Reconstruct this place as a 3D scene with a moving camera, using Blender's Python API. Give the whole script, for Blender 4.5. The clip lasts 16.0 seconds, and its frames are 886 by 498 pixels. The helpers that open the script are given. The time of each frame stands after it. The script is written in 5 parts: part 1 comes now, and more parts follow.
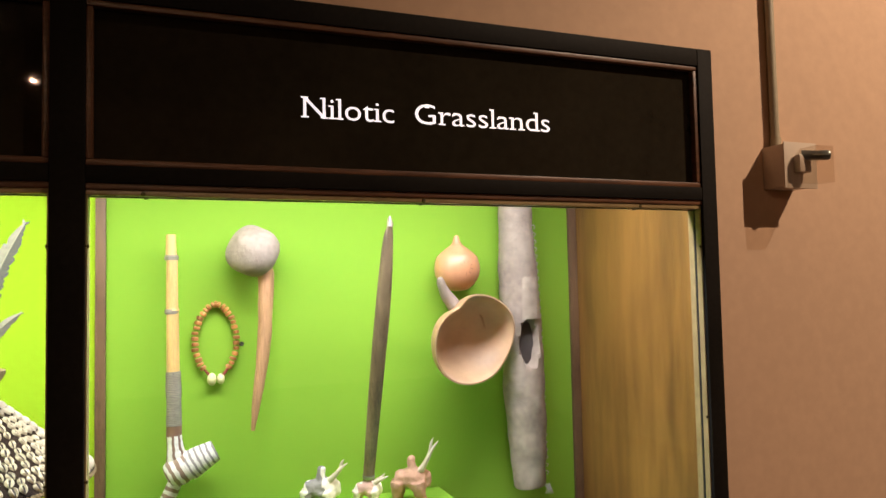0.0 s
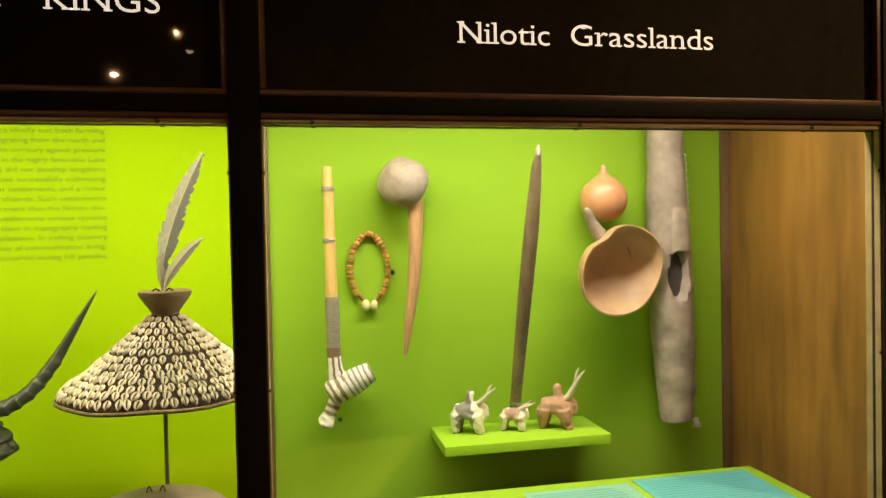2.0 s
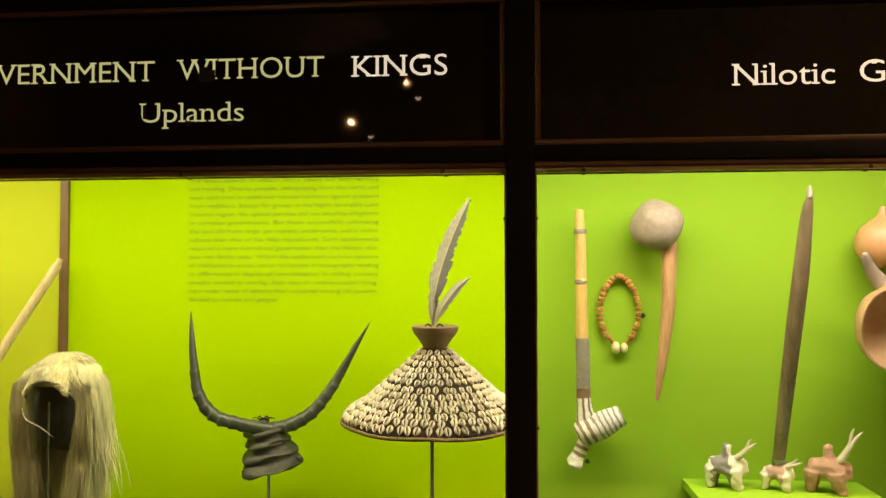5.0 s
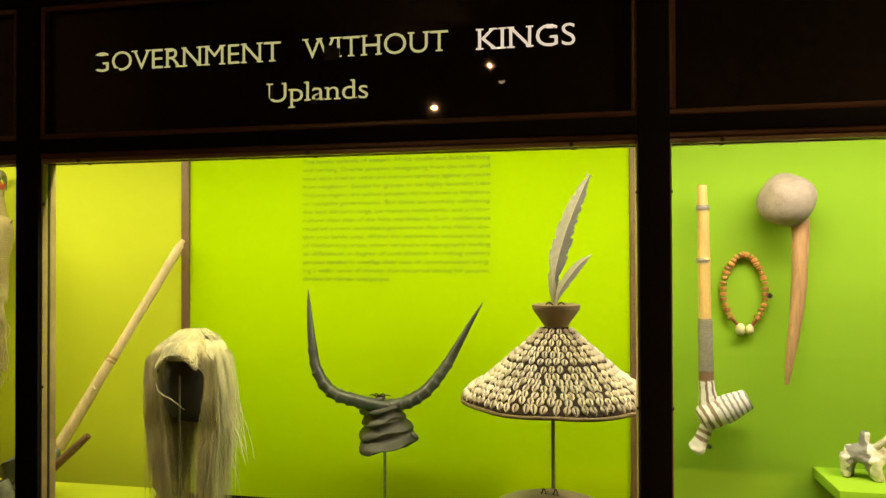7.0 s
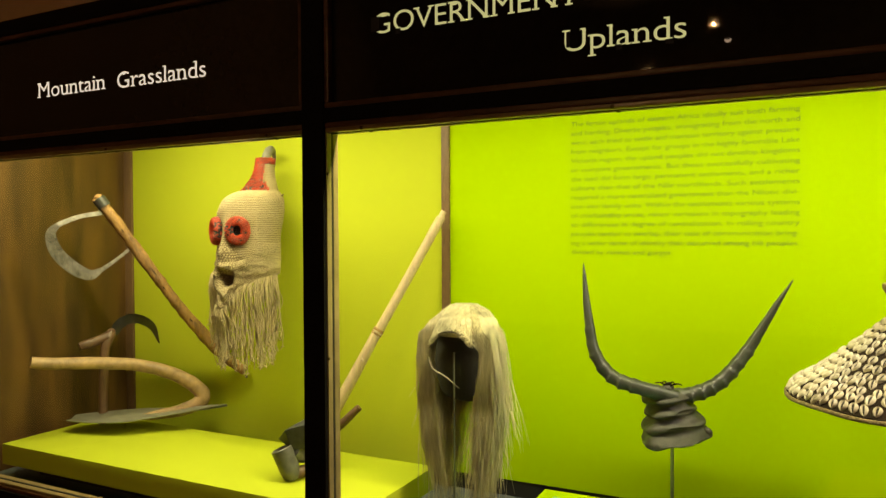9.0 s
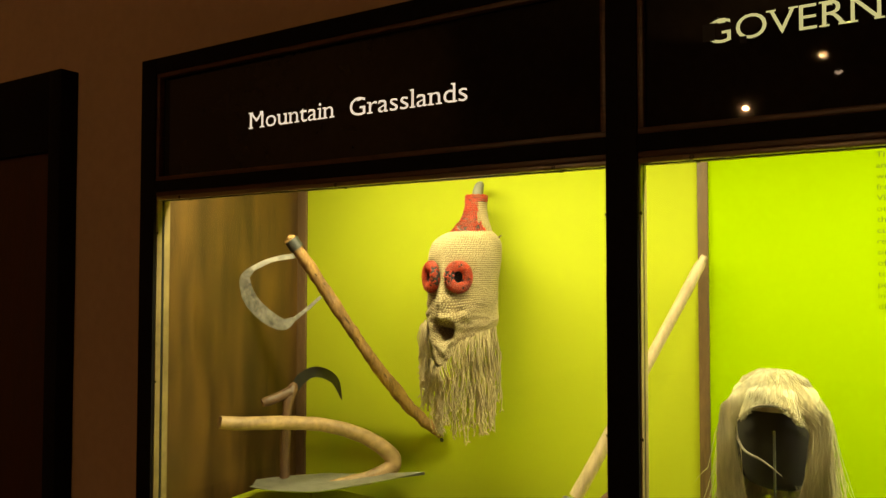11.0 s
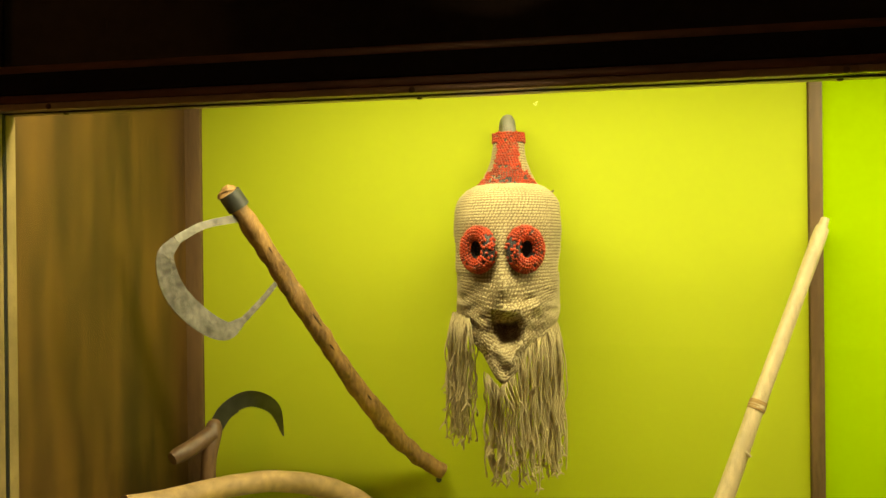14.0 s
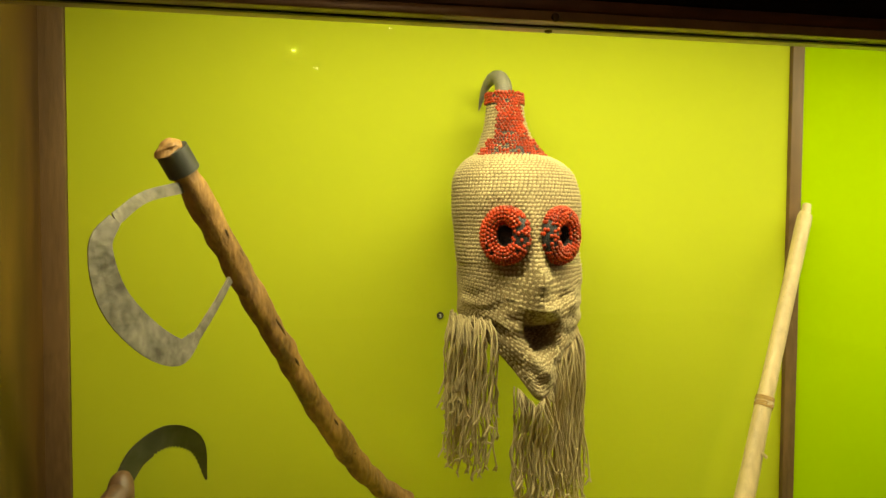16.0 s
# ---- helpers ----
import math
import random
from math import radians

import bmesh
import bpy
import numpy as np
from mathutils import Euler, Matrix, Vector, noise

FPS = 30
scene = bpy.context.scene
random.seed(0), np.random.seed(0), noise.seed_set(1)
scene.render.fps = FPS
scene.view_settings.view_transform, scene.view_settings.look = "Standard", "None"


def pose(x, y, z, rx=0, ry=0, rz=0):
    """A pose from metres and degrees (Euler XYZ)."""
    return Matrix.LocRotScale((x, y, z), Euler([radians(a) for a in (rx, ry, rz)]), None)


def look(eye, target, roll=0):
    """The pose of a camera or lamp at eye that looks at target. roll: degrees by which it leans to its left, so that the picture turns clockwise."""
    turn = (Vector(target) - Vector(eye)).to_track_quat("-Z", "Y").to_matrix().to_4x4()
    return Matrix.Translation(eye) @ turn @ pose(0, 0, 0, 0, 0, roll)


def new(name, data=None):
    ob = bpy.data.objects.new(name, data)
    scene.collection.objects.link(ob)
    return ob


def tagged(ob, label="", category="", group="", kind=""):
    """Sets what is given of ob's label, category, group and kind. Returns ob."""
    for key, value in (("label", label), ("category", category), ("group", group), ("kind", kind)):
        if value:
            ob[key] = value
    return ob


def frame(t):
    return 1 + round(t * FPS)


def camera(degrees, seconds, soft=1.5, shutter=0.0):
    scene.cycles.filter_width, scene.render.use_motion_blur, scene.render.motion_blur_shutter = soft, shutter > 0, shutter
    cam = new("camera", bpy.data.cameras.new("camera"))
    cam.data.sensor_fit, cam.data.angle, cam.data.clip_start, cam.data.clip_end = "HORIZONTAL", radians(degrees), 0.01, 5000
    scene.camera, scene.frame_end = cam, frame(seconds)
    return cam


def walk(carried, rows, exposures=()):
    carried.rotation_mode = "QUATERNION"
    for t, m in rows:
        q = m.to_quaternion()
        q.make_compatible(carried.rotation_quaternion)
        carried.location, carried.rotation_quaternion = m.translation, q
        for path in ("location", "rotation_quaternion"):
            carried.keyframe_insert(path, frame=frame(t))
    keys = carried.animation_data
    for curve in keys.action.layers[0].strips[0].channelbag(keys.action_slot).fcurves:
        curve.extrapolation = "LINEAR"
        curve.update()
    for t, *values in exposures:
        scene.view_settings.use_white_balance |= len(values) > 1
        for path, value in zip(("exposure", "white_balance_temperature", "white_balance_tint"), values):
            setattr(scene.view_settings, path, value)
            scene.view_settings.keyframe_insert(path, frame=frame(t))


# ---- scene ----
cam = camera(63.3, 16.0)
METRES, EYE, TILT, LEAN, TURN = 2.5, 1.55, 0.0, 0.0, -20.0
PATH = [
    (0, (0.091, 0.056, 1.574), (0.807, 1.921, 1.678), -1.2),
    (0.5, (0.078, 0.059, 1.562), (0.752, 1.941, 1.621), -1.1),
    (1, (0.066, 0.066, 1.551), (0.683, 1.968, 1.562), -1.0),
    (1.5, (0.051, 0.068, 1.544), (0.567, 2.001, 1.518), -0.9),
    (2, (0.021, 0.072, 1.541), (0.42, 2.031, 1.496), -1.2),
    (2.5, (-0.003, 0.062, 1.542), (0.25, 2.046, 1.51), -1.6),
    (3, (-0.032, 0.052, 1.55), (0.098, 2.048, 1.556), -1.8),
    (3.5, (-0.048, 0.043, 1.556), (-0.015, 2.042, 1.596), -1.6),
    (4, (-0.068, 0.042, 1.555), (-0.102, 2.041, 1.612), -1.3),
    (6.3, (-0.15, 0.036, 1.557), (-0.458, 2.012, 1.614), 0.2),
    (6.5, (-0.166, 0.039, 1.55), (-0.488, 2.012, 1.601), -0.1),
    (7, (-0.187, 0.048, 1.537), (-0.567, 2.011, 1.561), -0.2),
    (7.5, (-0.212, 0.067, 1.521), (-0.67, 2.013, 1.507), -0.4),
    (8, (-0.257, 0.087, 1.517), (-0.841, 1.999, 1.471), -0.7),
    (8.5, (-0.331, 0.114, 1.517), (-1.075, 1.97, 1.465), -0.6),
    (9, (-0.422, 0.144, 1.525), (-1.313, 1.934, 1.486), -0.3),
    (9.5, (-0.526, 0.16, 1.533), (-1.531, 1.889, 1.516), 0.2),
    (10, (-0.656, 0.125, 1.539), (-1.716, 1.822, 1.562), 0.1),
    (10.2, (-0.723, 0.106, 1.545), (-1.784, 1.802, 1.581), 0.1),
    (12.3, (-1.335, 0.294, 1.552), (-2.138, 2.123, 1.643), -0.1),
    (12.5, (-1.403, 0.316, 1.548), (-2.152, 2.169, 1.625), -0.2),
    (13, (-1.574, 0.361, 1.559), (-2.175, 2.268, 1.592), -0.5),
    (13.5, (-1.687, 0.396, 1.561), (-2.138, 2.345, 1.574), -0.6),
    (14, (-1.777, 0.486, 1.543), (-2.094, 2.461, 1.541), -0.6),
    (14.5, (-1.88, 0.579, 1.556), (-2.057, 2.571, 1.541), -0.5),
    (15, (-1.962, 0.641, 1.554), (-1.97, 2.641, 1.517), -0.2),
    (15.5, (-2.069, 0.706, 1.56), (-1.884, 2.696, 1.498), 0.1),
    (16, (-2.168, 0.749, 1.563), (-1.806, 2.714, 1.477), 0.3),
]
# the clip's camera starts brighter and cooler, and settles
EXPOSURES = [(0.0, 0.34, 5250, 20), (0.6, 0.22, 5550, 18), (1.5, 0.04, 6300, 11), (3.0, 0.0, 6900, 10), (8.5, 0.0, 6950, 10), (10.0, 0.17, 7150, 10), (12.5, 0.20, 7250, 10), (13.5, 0.12, 7200, 10), (15.0, 0.02, 7150, 10), (16.0, -0.06, 7100, 10)]
walk(cam, [(t, look(eye, target, roll)) for t, eye, target, roll in PATH], EXPOSURES)

# ---- world and lamps ----
world = bpy.data.worlds.new("dim_gallery")
scene.world = world
world.use_nodes = True
world.node_tree.nodes["Background"].inputs[0].default_value = (0.9, 0.75, 0.6, 1)
world.node_tree.nodes["Background"].inputs[1].default_value = 0.03


def area_lamp(name, where, target, sx, sy, watts, colour):
    data = bpy.data.lights.new(name, "AREA")
    data.shape, data.size, data.size_y, data.energy, data.color = "RECTANGLE", sx, sy, watts, colour
    ob = new(name, data)
    ob.matrix_world = look(where, target)
    return ob


def spot_lamp(name, where, target, watts, colour, angle=60, size=0.018):
    data = bpy.data.lights.new(name, "SPOT")
    data.energy, data.color, data.spot_size, data.spot_blend, data.shadow_soft_size = watts, colour, radians(angle), 0.6, size
    ob = new(name, data)
    ob.matrix_world = look(where, target)
    return ob


BAYS = ((-2.545, -1.352), (-1.298, -0.088), (-0.035, 1.222))  # clear openings of the three bays
TUBE = (0.99, 0.95, 0.54)
area_lamp("case_light", (-1.87, 1.475, 2.0), (-1.87, 1.455, 1.2), 0.95, 0.08, 12.9, TUBE)
area_lamp("case_light", (-0.69, 1.475, 2.0), (-0.69, 1.39, 1.2), 1.1, 0.08, 14.4, TUBE)
area_lamp("case_light", (0.48, 1.475, 2.0), (0.48, 1.40, 1.2), 1.0, 0.08, 17.5, (1.0, 0.94, 0.80))
spot_lamp("wall_spot", (2.98, -0.35, 3.95), (2.35, 1.41, 0.0), 430, (1.0, 0.69, 0.36), 95)
spot_lamp("ceiling_spot_light", (-1.38, -6.95, 4.13), (-2.8, 1.5, 1.6), 640, (1.0, 0.57, 0.24), 80, 0.03)
spot_lamp("ceiling_spot_light", (-2.39, -8.0, 3.83), (-3.0, 1.5, 2.2), 340, (1.0, 0.57, 0.24), 80, 0.022)

# ---- materials ----


def material(name, colour, rough=0.6, metal=0.0, vary=0.15, fine=60.0, broad=5.0, bump=0.1, stretch=(1, 1, 1), second=None, spec=0.5, per_object=0.0):
    """A painted or natural surface: two scales of noise in the colour, relief and roughness."""
    m = bpy.data.materials.new(name)
    m.use_nodes = True
    n, l = m.node_tree.nodes, m.node_tree.links
    b = n["Principled BSDF"]
    b.inputs["Metallic"].default_value = metal
    b.inputs["Specular IOR Level"].default_value = spec
    co, mp = n.new("ShaderNodeTexCoord"), n.new("ShaderNodeMapping")
    mp.inputs["Scale"].default_value = stretch
    l.new(co.outputs["Object"], mp.inputs["Vector"])
    a, c = n.new("ShaderNodeTexNoise"), n.new("ShaderNodeTexNoise")
    for t, s, d in ((a, fine, 5), (c, broad, 3)):
        t.inputs["Scale"].default_value, t.inputs["Detail"].default_value = s, d
        l.new(mp.outputs["Vector"], t.inputs["Vector"])
    mix = n.new("ShaderNodeMix")
    mix.data_type = "FLOAT"
    mix.inputs["Factor"].default_value = 0.55
    l.new(a.outputs["Fac"], mix.inputs["A"])
    l.new(c.outputs["Fac"], mix.inputs["B"])
    ramp = n.new("ShaderNodeValToRGB")
    lo = [v * (1 - vary) for v in colour]
    hi = [min(1, v * (1 + vary)) for v in colour]
    if second:
        lo = list(second)
    ramp.color_ramp.elements[0].position, ramp.color_ramp.elements[1].position = 0.36, 0.64
    ramp.color_ramp.elements[0].color = (*lo, 1)
    ramp.color_ramp.elements[1].color = (*hi, 1)
    l.new(mix.outputs["Result"], ramp.inputs["Fac"])
    out = ramp.outputs["Color"]
    if per_object:
        info, hsv, rng = n.new("ShaderNodeObjectInfo"), n.new("ShaderNodeHueSaturation"), n.new("ShaderNodeMapRange")
        rng.inputs["To Min"].default_value, rng.inputs["To Max"].default_value = 1 - per_object, 1 + per_object
        l.new(info.outputs["Random"], rng.inputs["Value"])
        l.new(rng.outputs["Result"], hsv.inputs["Value"])
        l.new(out, hsv.inputs["Color"])
        out = hsv.outputs["Color"]
    l.new(out, b.inputs["Base Color"])
    r = n.new("ShaderNodeMapRange")
    r.inputs["To Min"].default_value, r.inputs["To Max"].default_value = max(0.015, rough - 0.08), min(1, rough + 0.08) if rough > 0.01 else 0.015
    l.new(c.outputs["Fac"], r.inputs["Value"])
    l.new(r.outputs["Result"], b.inputs["Roughness"])
    if bump:
        bp = n.new("ShaderNodeBump")
        bp.inputs["Strength"].default_value, bp.inputs["Distance"].default_value = bump, 0.004
        l.new(a.outputs["Fac"], bp.inputs["Height"])
        l.new(bp.outputs["Normal"], b.inputs["Normal"])
    return m


def woven(name, colour, rows, stitches, depth=0.8, dark=0.45):
    """Knitted or coiled fibre: rows and stitches along the mesh's own UV, in metres."""
    m = material(name, colour, 0.85, vary=0.22, fine=140, broad=14, bump=0.0)
    n, l = m.node_tree.nodes, m.node_tree.links
    b = n["Principled BSDF"]
    uv = n.new("ShaderNodeUVMap")
    br = n.new("ShaderNodeTexBrick")
    br.inputs["Scale"].default_value = 1.0
    br.inputs["Brick Width"].default_value, br.inputs["Row Height"].default_value = stitches, rows
    br.inputs["Mortar Size"].default_value, br.inputs["Mortar Smooth"].default_value = rows * 0.22, 1.0
    for k, v in (("Color1", 1), ("Color2", 0.8), ("Mortar", 0)):
        br.inputs[k].default_value = (v, v, v, 1)
    wob, add = n.new("ShaderNodeTexNoise"), n.new("ShaderNodeVectorMath")
    wob.inputs["Scale"].default_value = 70
    sc = n.new("ShaderNodeVectorMath")
    sc.operation, add.operation = "SCALE", "ADD"
    sc.inputs["Scale"].default_value = rows * 0.9
    l.new(uv.outputs["UV"], wob.inputs["Vector"])
    l.new(wob.outputs["Color"], sc.inputs[0])
    l.new(uv.outputs["UV"], add.inputs[0])
    l.new(sc.outputs["Vector"], add.inputs[1])
    l.new(add.outputs["Vector"], br.inputs["Vector"])
    bp = n.new("ShaderNodeBump")
    bp.inputs["Strength"].default_value, bp.inputs["Distance"].default_value = depth, 0.004
    l.new(br.outputs["Color"], bp.inputs["Height"])
    l.new(bp.outputs["Normal"], b.inputs["Normal"])
    mul = n.new("ShaderNodeMix")
    mul.data_type, mul.blend_type = "RGBA", "MULTIPLY"
    mul.inputs["Factor"].default_value = 1 - dark
    src = b.inputs["Base Color"].links[0].from_socket
    l.new(src, mul.inputs["A"])
    l.new(br.outputs["Color"], mul.inputs["B"])
    l.new(mul.outputs["Result"], b.inputs["Base Color"])
    return m


def striped(name, base, band, along, width, share=0.5, rough=0.8):
    """Bands across the mesh's UV: along 0 runs round, 1 runs down its length."""
    m = material(name, base, rough, vary=0.2, fine=120, broad=20, bump=0.25)
    n, l = m.node_tree.nodes, m.node_tree.links
    b = n["Principled BSDF"]
    uv, sep, wob = n.new("ShaderNodeUVMap"), n.new("ShaderNodeSeparateXYZ"), n.new("ShaderNodeTexNoise")
    wob.inputs["Scale"].default_value = 60
    l.new(uv.outputs["UV"], sep.inputs[0])
    l.new(uv.outputs["UV"], wob.inputs["Vector"])
    w = n.new("ShaderNodeMath")
    w.operation = "MULTIPLY_ADD"
    w.inputs[1].default_value = width * 0.5
    l.new(wob.outputs["Fac"], w.inputs[0])
    l.new(sep.outputs[along], w.inputs[2])
    d, f, g = n.new("ShaderNodeMath"), n.new("ShaderNodeMath"), n.new("ShaderNodeMath")
    d.operation, f.operation, g.operation = "DIVIDE", "FRACT", "GREATER_THAN"
    d.inputs[1].default_value, g.inputs[1].default_value = width, share
    l.new(w.outputs[0], d.inputs[0])
    l.new(d.outputs[0], f.inputs[0])
    l.new(f.outputs[0], g.inputs[0])
    mix = n.new("ShaderNodeMix")
    mix.data_type = "RGBA"
    src = b.inputs["Base Color"].links[0].from_socket
    l.new(g.outputs[0], mix.inputs["Factor"])
    l.new(src, mix.inputs["A"])
    mix.inputs["B"].default_value = (*band, 1)
    l.new(mix.outputs["Result"], b.inputs["Base Color"])
    return m


def glowing(name, colour, strength):
    m = bpy.data.materials.new(name)
    m.use_nodes = True
    b = m.node_tree.nodes["Principled BSDF"]
    b.inputs["Base Color"].default_value = (*colour, 1)
    b.inputs["Emission Color"].default_value = (*colour, 1)
    b.inputs["Emission Strength"].default_value = strength
    return m


def clear_glass(name, tint=(1, 1, 1)):
    m = bpy.data.materials.new(name)
    m.use_nodes = True
    n, l = m.node_tree.nodes, m.node_tree.links
    n.remove(n["Principled BSDF"])
    fr, tr, gl, mx = n.new("ShaderNodeLayerWeight"), n.new("ShaderNodeBsdfTransparent"), n.new("ShaderNodeBsdfGlossy"), n.new("ShaderNodeMixShader")
    pw, sm = n.new("ShaderNodeMath"), n.new("ShaderNodeMath")
    pw.operation, sm.operation = "POWER", "MULTIPLY_ADD"
    pw.inputs[1].default_value, sm.inputs[1].default_value, sm.inputs[2].default_value = 4.5, 0.6, 0.02
    l.new(fr.outputs["Facing"], pw.inputs[0])
    l.new(pw.outputs[0], sm.inputs[0])
    tr.inputs["Color"].default_value = (*tint, 1)
    gl.inputs["Roughness"].default_value = 0.0
    l.new(sm.outputs[0], mx.inputs[0])
    l.new(tr.outputs[0], mx.inputs[1])
    l.new(gl.outputs[0], mx.inputs[2])
    l.new(mx.outputs[0], n["Material Output"].inputs["Surface"])
    return m


M_WALL = material("salmon_plaster", (0.54, 0.35, 0.215), 0.8, vary=0.06, fine=35, broad=1.2, bump=0.08)
M_CEIL = material("dark_ceiling", (0.08, 0.06, 0.05), 0.9, vary=0.1)
M_FLOOR = material("dark_carpet", (0.07, 0.05, 0.045), 0.95, vary=0.2, fine=200, bump=0.3)
M_BLACK = material("black_painted_wood", (0.010, 0.008, 0.006), 0.6, vary=0.3, fine=90, broad=6, bump=0.03, spec=0.06)
M_MOULD = material("brown_stained_moulding", (0.10, 0.040, 0.014), 0.42, vary=0.4, fine=30, broad=8, bump=0.06, stretch=(1, 1, 6))
M_BEAD = material("varnished_glazing_bead", (0.27, 0.19, 0.085), 0.3, vary=0.25, fine=40, broad=6, bump=0.04)
M_SIGN = material("black_sign_glass", (0.020, 0.016, 0.010), 0.0, vary=0.2, bump=0.0, spec=0.4)
# left panel: stained plywood, darkened further to put its weaker light into the colour
M_SIDE_SHADED = material("shaded_stained_plywood", (0.125, 0.062, 0.014), 0.4, vary=0.3, fine=6, broad=2.0, bump=0.03, stretch=(4.5, 4.5, 0.7), second=(0.045, 0.023, 0.008))
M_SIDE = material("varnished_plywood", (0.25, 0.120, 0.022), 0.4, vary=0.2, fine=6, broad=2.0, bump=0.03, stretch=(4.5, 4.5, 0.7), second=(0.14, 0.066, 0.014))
M_BATTEN = material("brown_batten", (0.17, 0.095, 0.045), 0.5, vary=0.3, fine=30, broad=4, bump=0.05, stretch=(6, 6, 1))
M_OLIVE = material("olive_yellow_paint", (0.485, 0.54, 0.030), 0.8, vary=0.035, fine=90, broad=2.0, bump=0.03, spec=0.15)
M_LIME = material("lime_green_paint", (0.375, 0.565, 0.002), 0.8, vary=0.035, fine=90, broad=2.0, bump=0.03, spec=0.1)
M_GREEN = material("grass_green_paint", (0.262, 0.45, 0.024), 0.8, vary=0.035, fine=90, broad=2.0, bump=0.03, spec=0.15)
M_GREY = material("grey_case_floor", (0.10, 0.11, 0.12), 0.7, vary=0.12, fine=80, bump=0.08)
M_WHITE = material("white_reflector_paint", (0.8, 0.8, 0.76), 0.6, vary=0.03, bump=0.0)
M_SCREW = material("brass_screw", (0.09, 0.065, 0.03), 0.4, metal=0.8, vary=0.3)
M_GLASS = clear_glass("pane_glass")
M_LETTER = glowing("backlit_lettering", (1.0, 0.89, 0.72), 0.72)
M_LETTER2 = glowing("backlit_lettering_greenish", (0.78, 0.78, 0.36), 0.55)
M_INK = material("dark_green_ink", (0.10, 0.17, 0.010), 0.7, vary=0.1, bump=0.0)
M_SEAL = material("black_rubber_seal", (0.008, 0.008, 0.008), 0.6, bump=0.0)
M_STEEL = material("dull_steel_rod", (0.25, 0.25, 0.22), 0.35, metal=0.9, vary=0.15)

# ---- mesh helpers ----


def thing(name, base, label, category, group=""):
    ob = new(name)
    ob.empty_display_size = 0.05
    ob.location = base
    return tagged(ob, label, category, group)


def part(name, bm, mat, parent=None, label="", smooth=True, kind=""):
    me = bpy.data.meshes.new(name)
    if smooth:
        for f in bm.faces:
            f.smooth = True
    bm.to_mesh(me)
    bm.free()
    for m in mat if isinstance(mat, (list, tuple)) else (mat,):
        me.materials.append(m)
    if smooth:
        me.set_sharp_from_angle(angle=radians(40))
    ob = new(name, me)
    if parent is not None:
        ob.parent = parent
        if parent.type == "EMPTY":
            ob.location = -parent.location
    return tagged(ob, label, kind=kind)


def box(x0, x1, y0, y1, z0, z1, bevel=0.0, bm=None):
    bm = bm or bmesh.new()
    got = bmesh.ops.create_cube(bm, size=1, matrix=Matrix.LocRotScale(((x0 + x1) / 2, (y0 + y1) / 2, (z0 + z1) / 2), None, (x1 - x0, y1 - y0, z1 - z0)))
    if bevel:
        es = list({e for v in got["verts"] for e in v.link_edges})
        bmesh.ops.bevel(bm, geom=es, offset=bevel, segments=2, affect="EDGES", profile=0.6)
    return bm


def glide(pts, n):
    """n + 1 points on a smooth line through pts (any number of values each)."""
    p = [np.array(q, float) for q in pts]
    p = [2 * p[0] - p[1], *p, 2 * p[-1] - p[-2]]
    out = []
    for k in range(n + 1):
        s = k / n * (len(p) - 3)
        i = min(int(s), len(p) - 4)
        u = s - i
        a, b, c, d = p[i:i + 4]
        out.append(0.5 * (2 * b + (c - a) * u + (2 * a - 5 * b + 4 * c - d) * u * u + (3 * b - a - 3 * c + d) * u ** 3))
    return out


def tube(pts, seg=12, n=24, bm=None, flat=1.0, wobble=0.0, freq=30.0, ends=True, side=None, level=False):
    """A round or flattened body along pts (x, y, z, radius), with UV in metres."""
    bm = bm or bmesh.new()
    uvl = bm.loops.layers.uv.verify()
    rows = glide(pts, n)
    rings, along, prev = [], [0.0], None
    for k, r in enumerate(rows):
        c = Vector(r[:3])
        t = Vector(rows[min(k + 1, n)][:3]) - Vector(rows[max(k - 1, 0)][:3])
        t = Vector((0, 0, 1)) if level else t.normalized()
        if side is not None:
            u = Vector(side) - t * t.dot(Vector(side))
        elif prev is None:
            u = t.orthogonal()
        else:
            u = prev - t * t.dot(prev)
        u.normalize()
        prev = u
        w = t.cross(u)
        ring = []
        for j in range(seg):
            a = 2 * math.pi * j / seg
            o = u * math.cos(a) + w * math.sin(a) * flat
            rad = max(r[3], 1e-4)
            if wobble:
                rad *= 1 + wobble * noise.noise((c + o * rad) * freq)
            ring.append(bm.verts.new(c + o * rad))
        rings.append(ring)
        if k:
            along.append(along[-1] + (c - Vector(rows[k - 1][:3])).length)
    rad = max(r[3] for r in rows)
    for k in range(n):
        for j in range(seg):
            f = bm.faces.new((rings[k][j], rings[k][(j + 1) % seg], rings[k + 1][(j + 1) % seg], rings[k + 1][j]))
            for lp, (uu, vv) in zip(f.loops, ((j, k), (j + 1, k), (j + 1, k + 1), (j, k + 1))):
                lp[uvl].uv = (2 * math.pi * rad * uu / seg, along[vv])
    if ends:
        bm.faces.new(rings[0][::-1])
        bm.faces.new(rings[-1])
    return bm


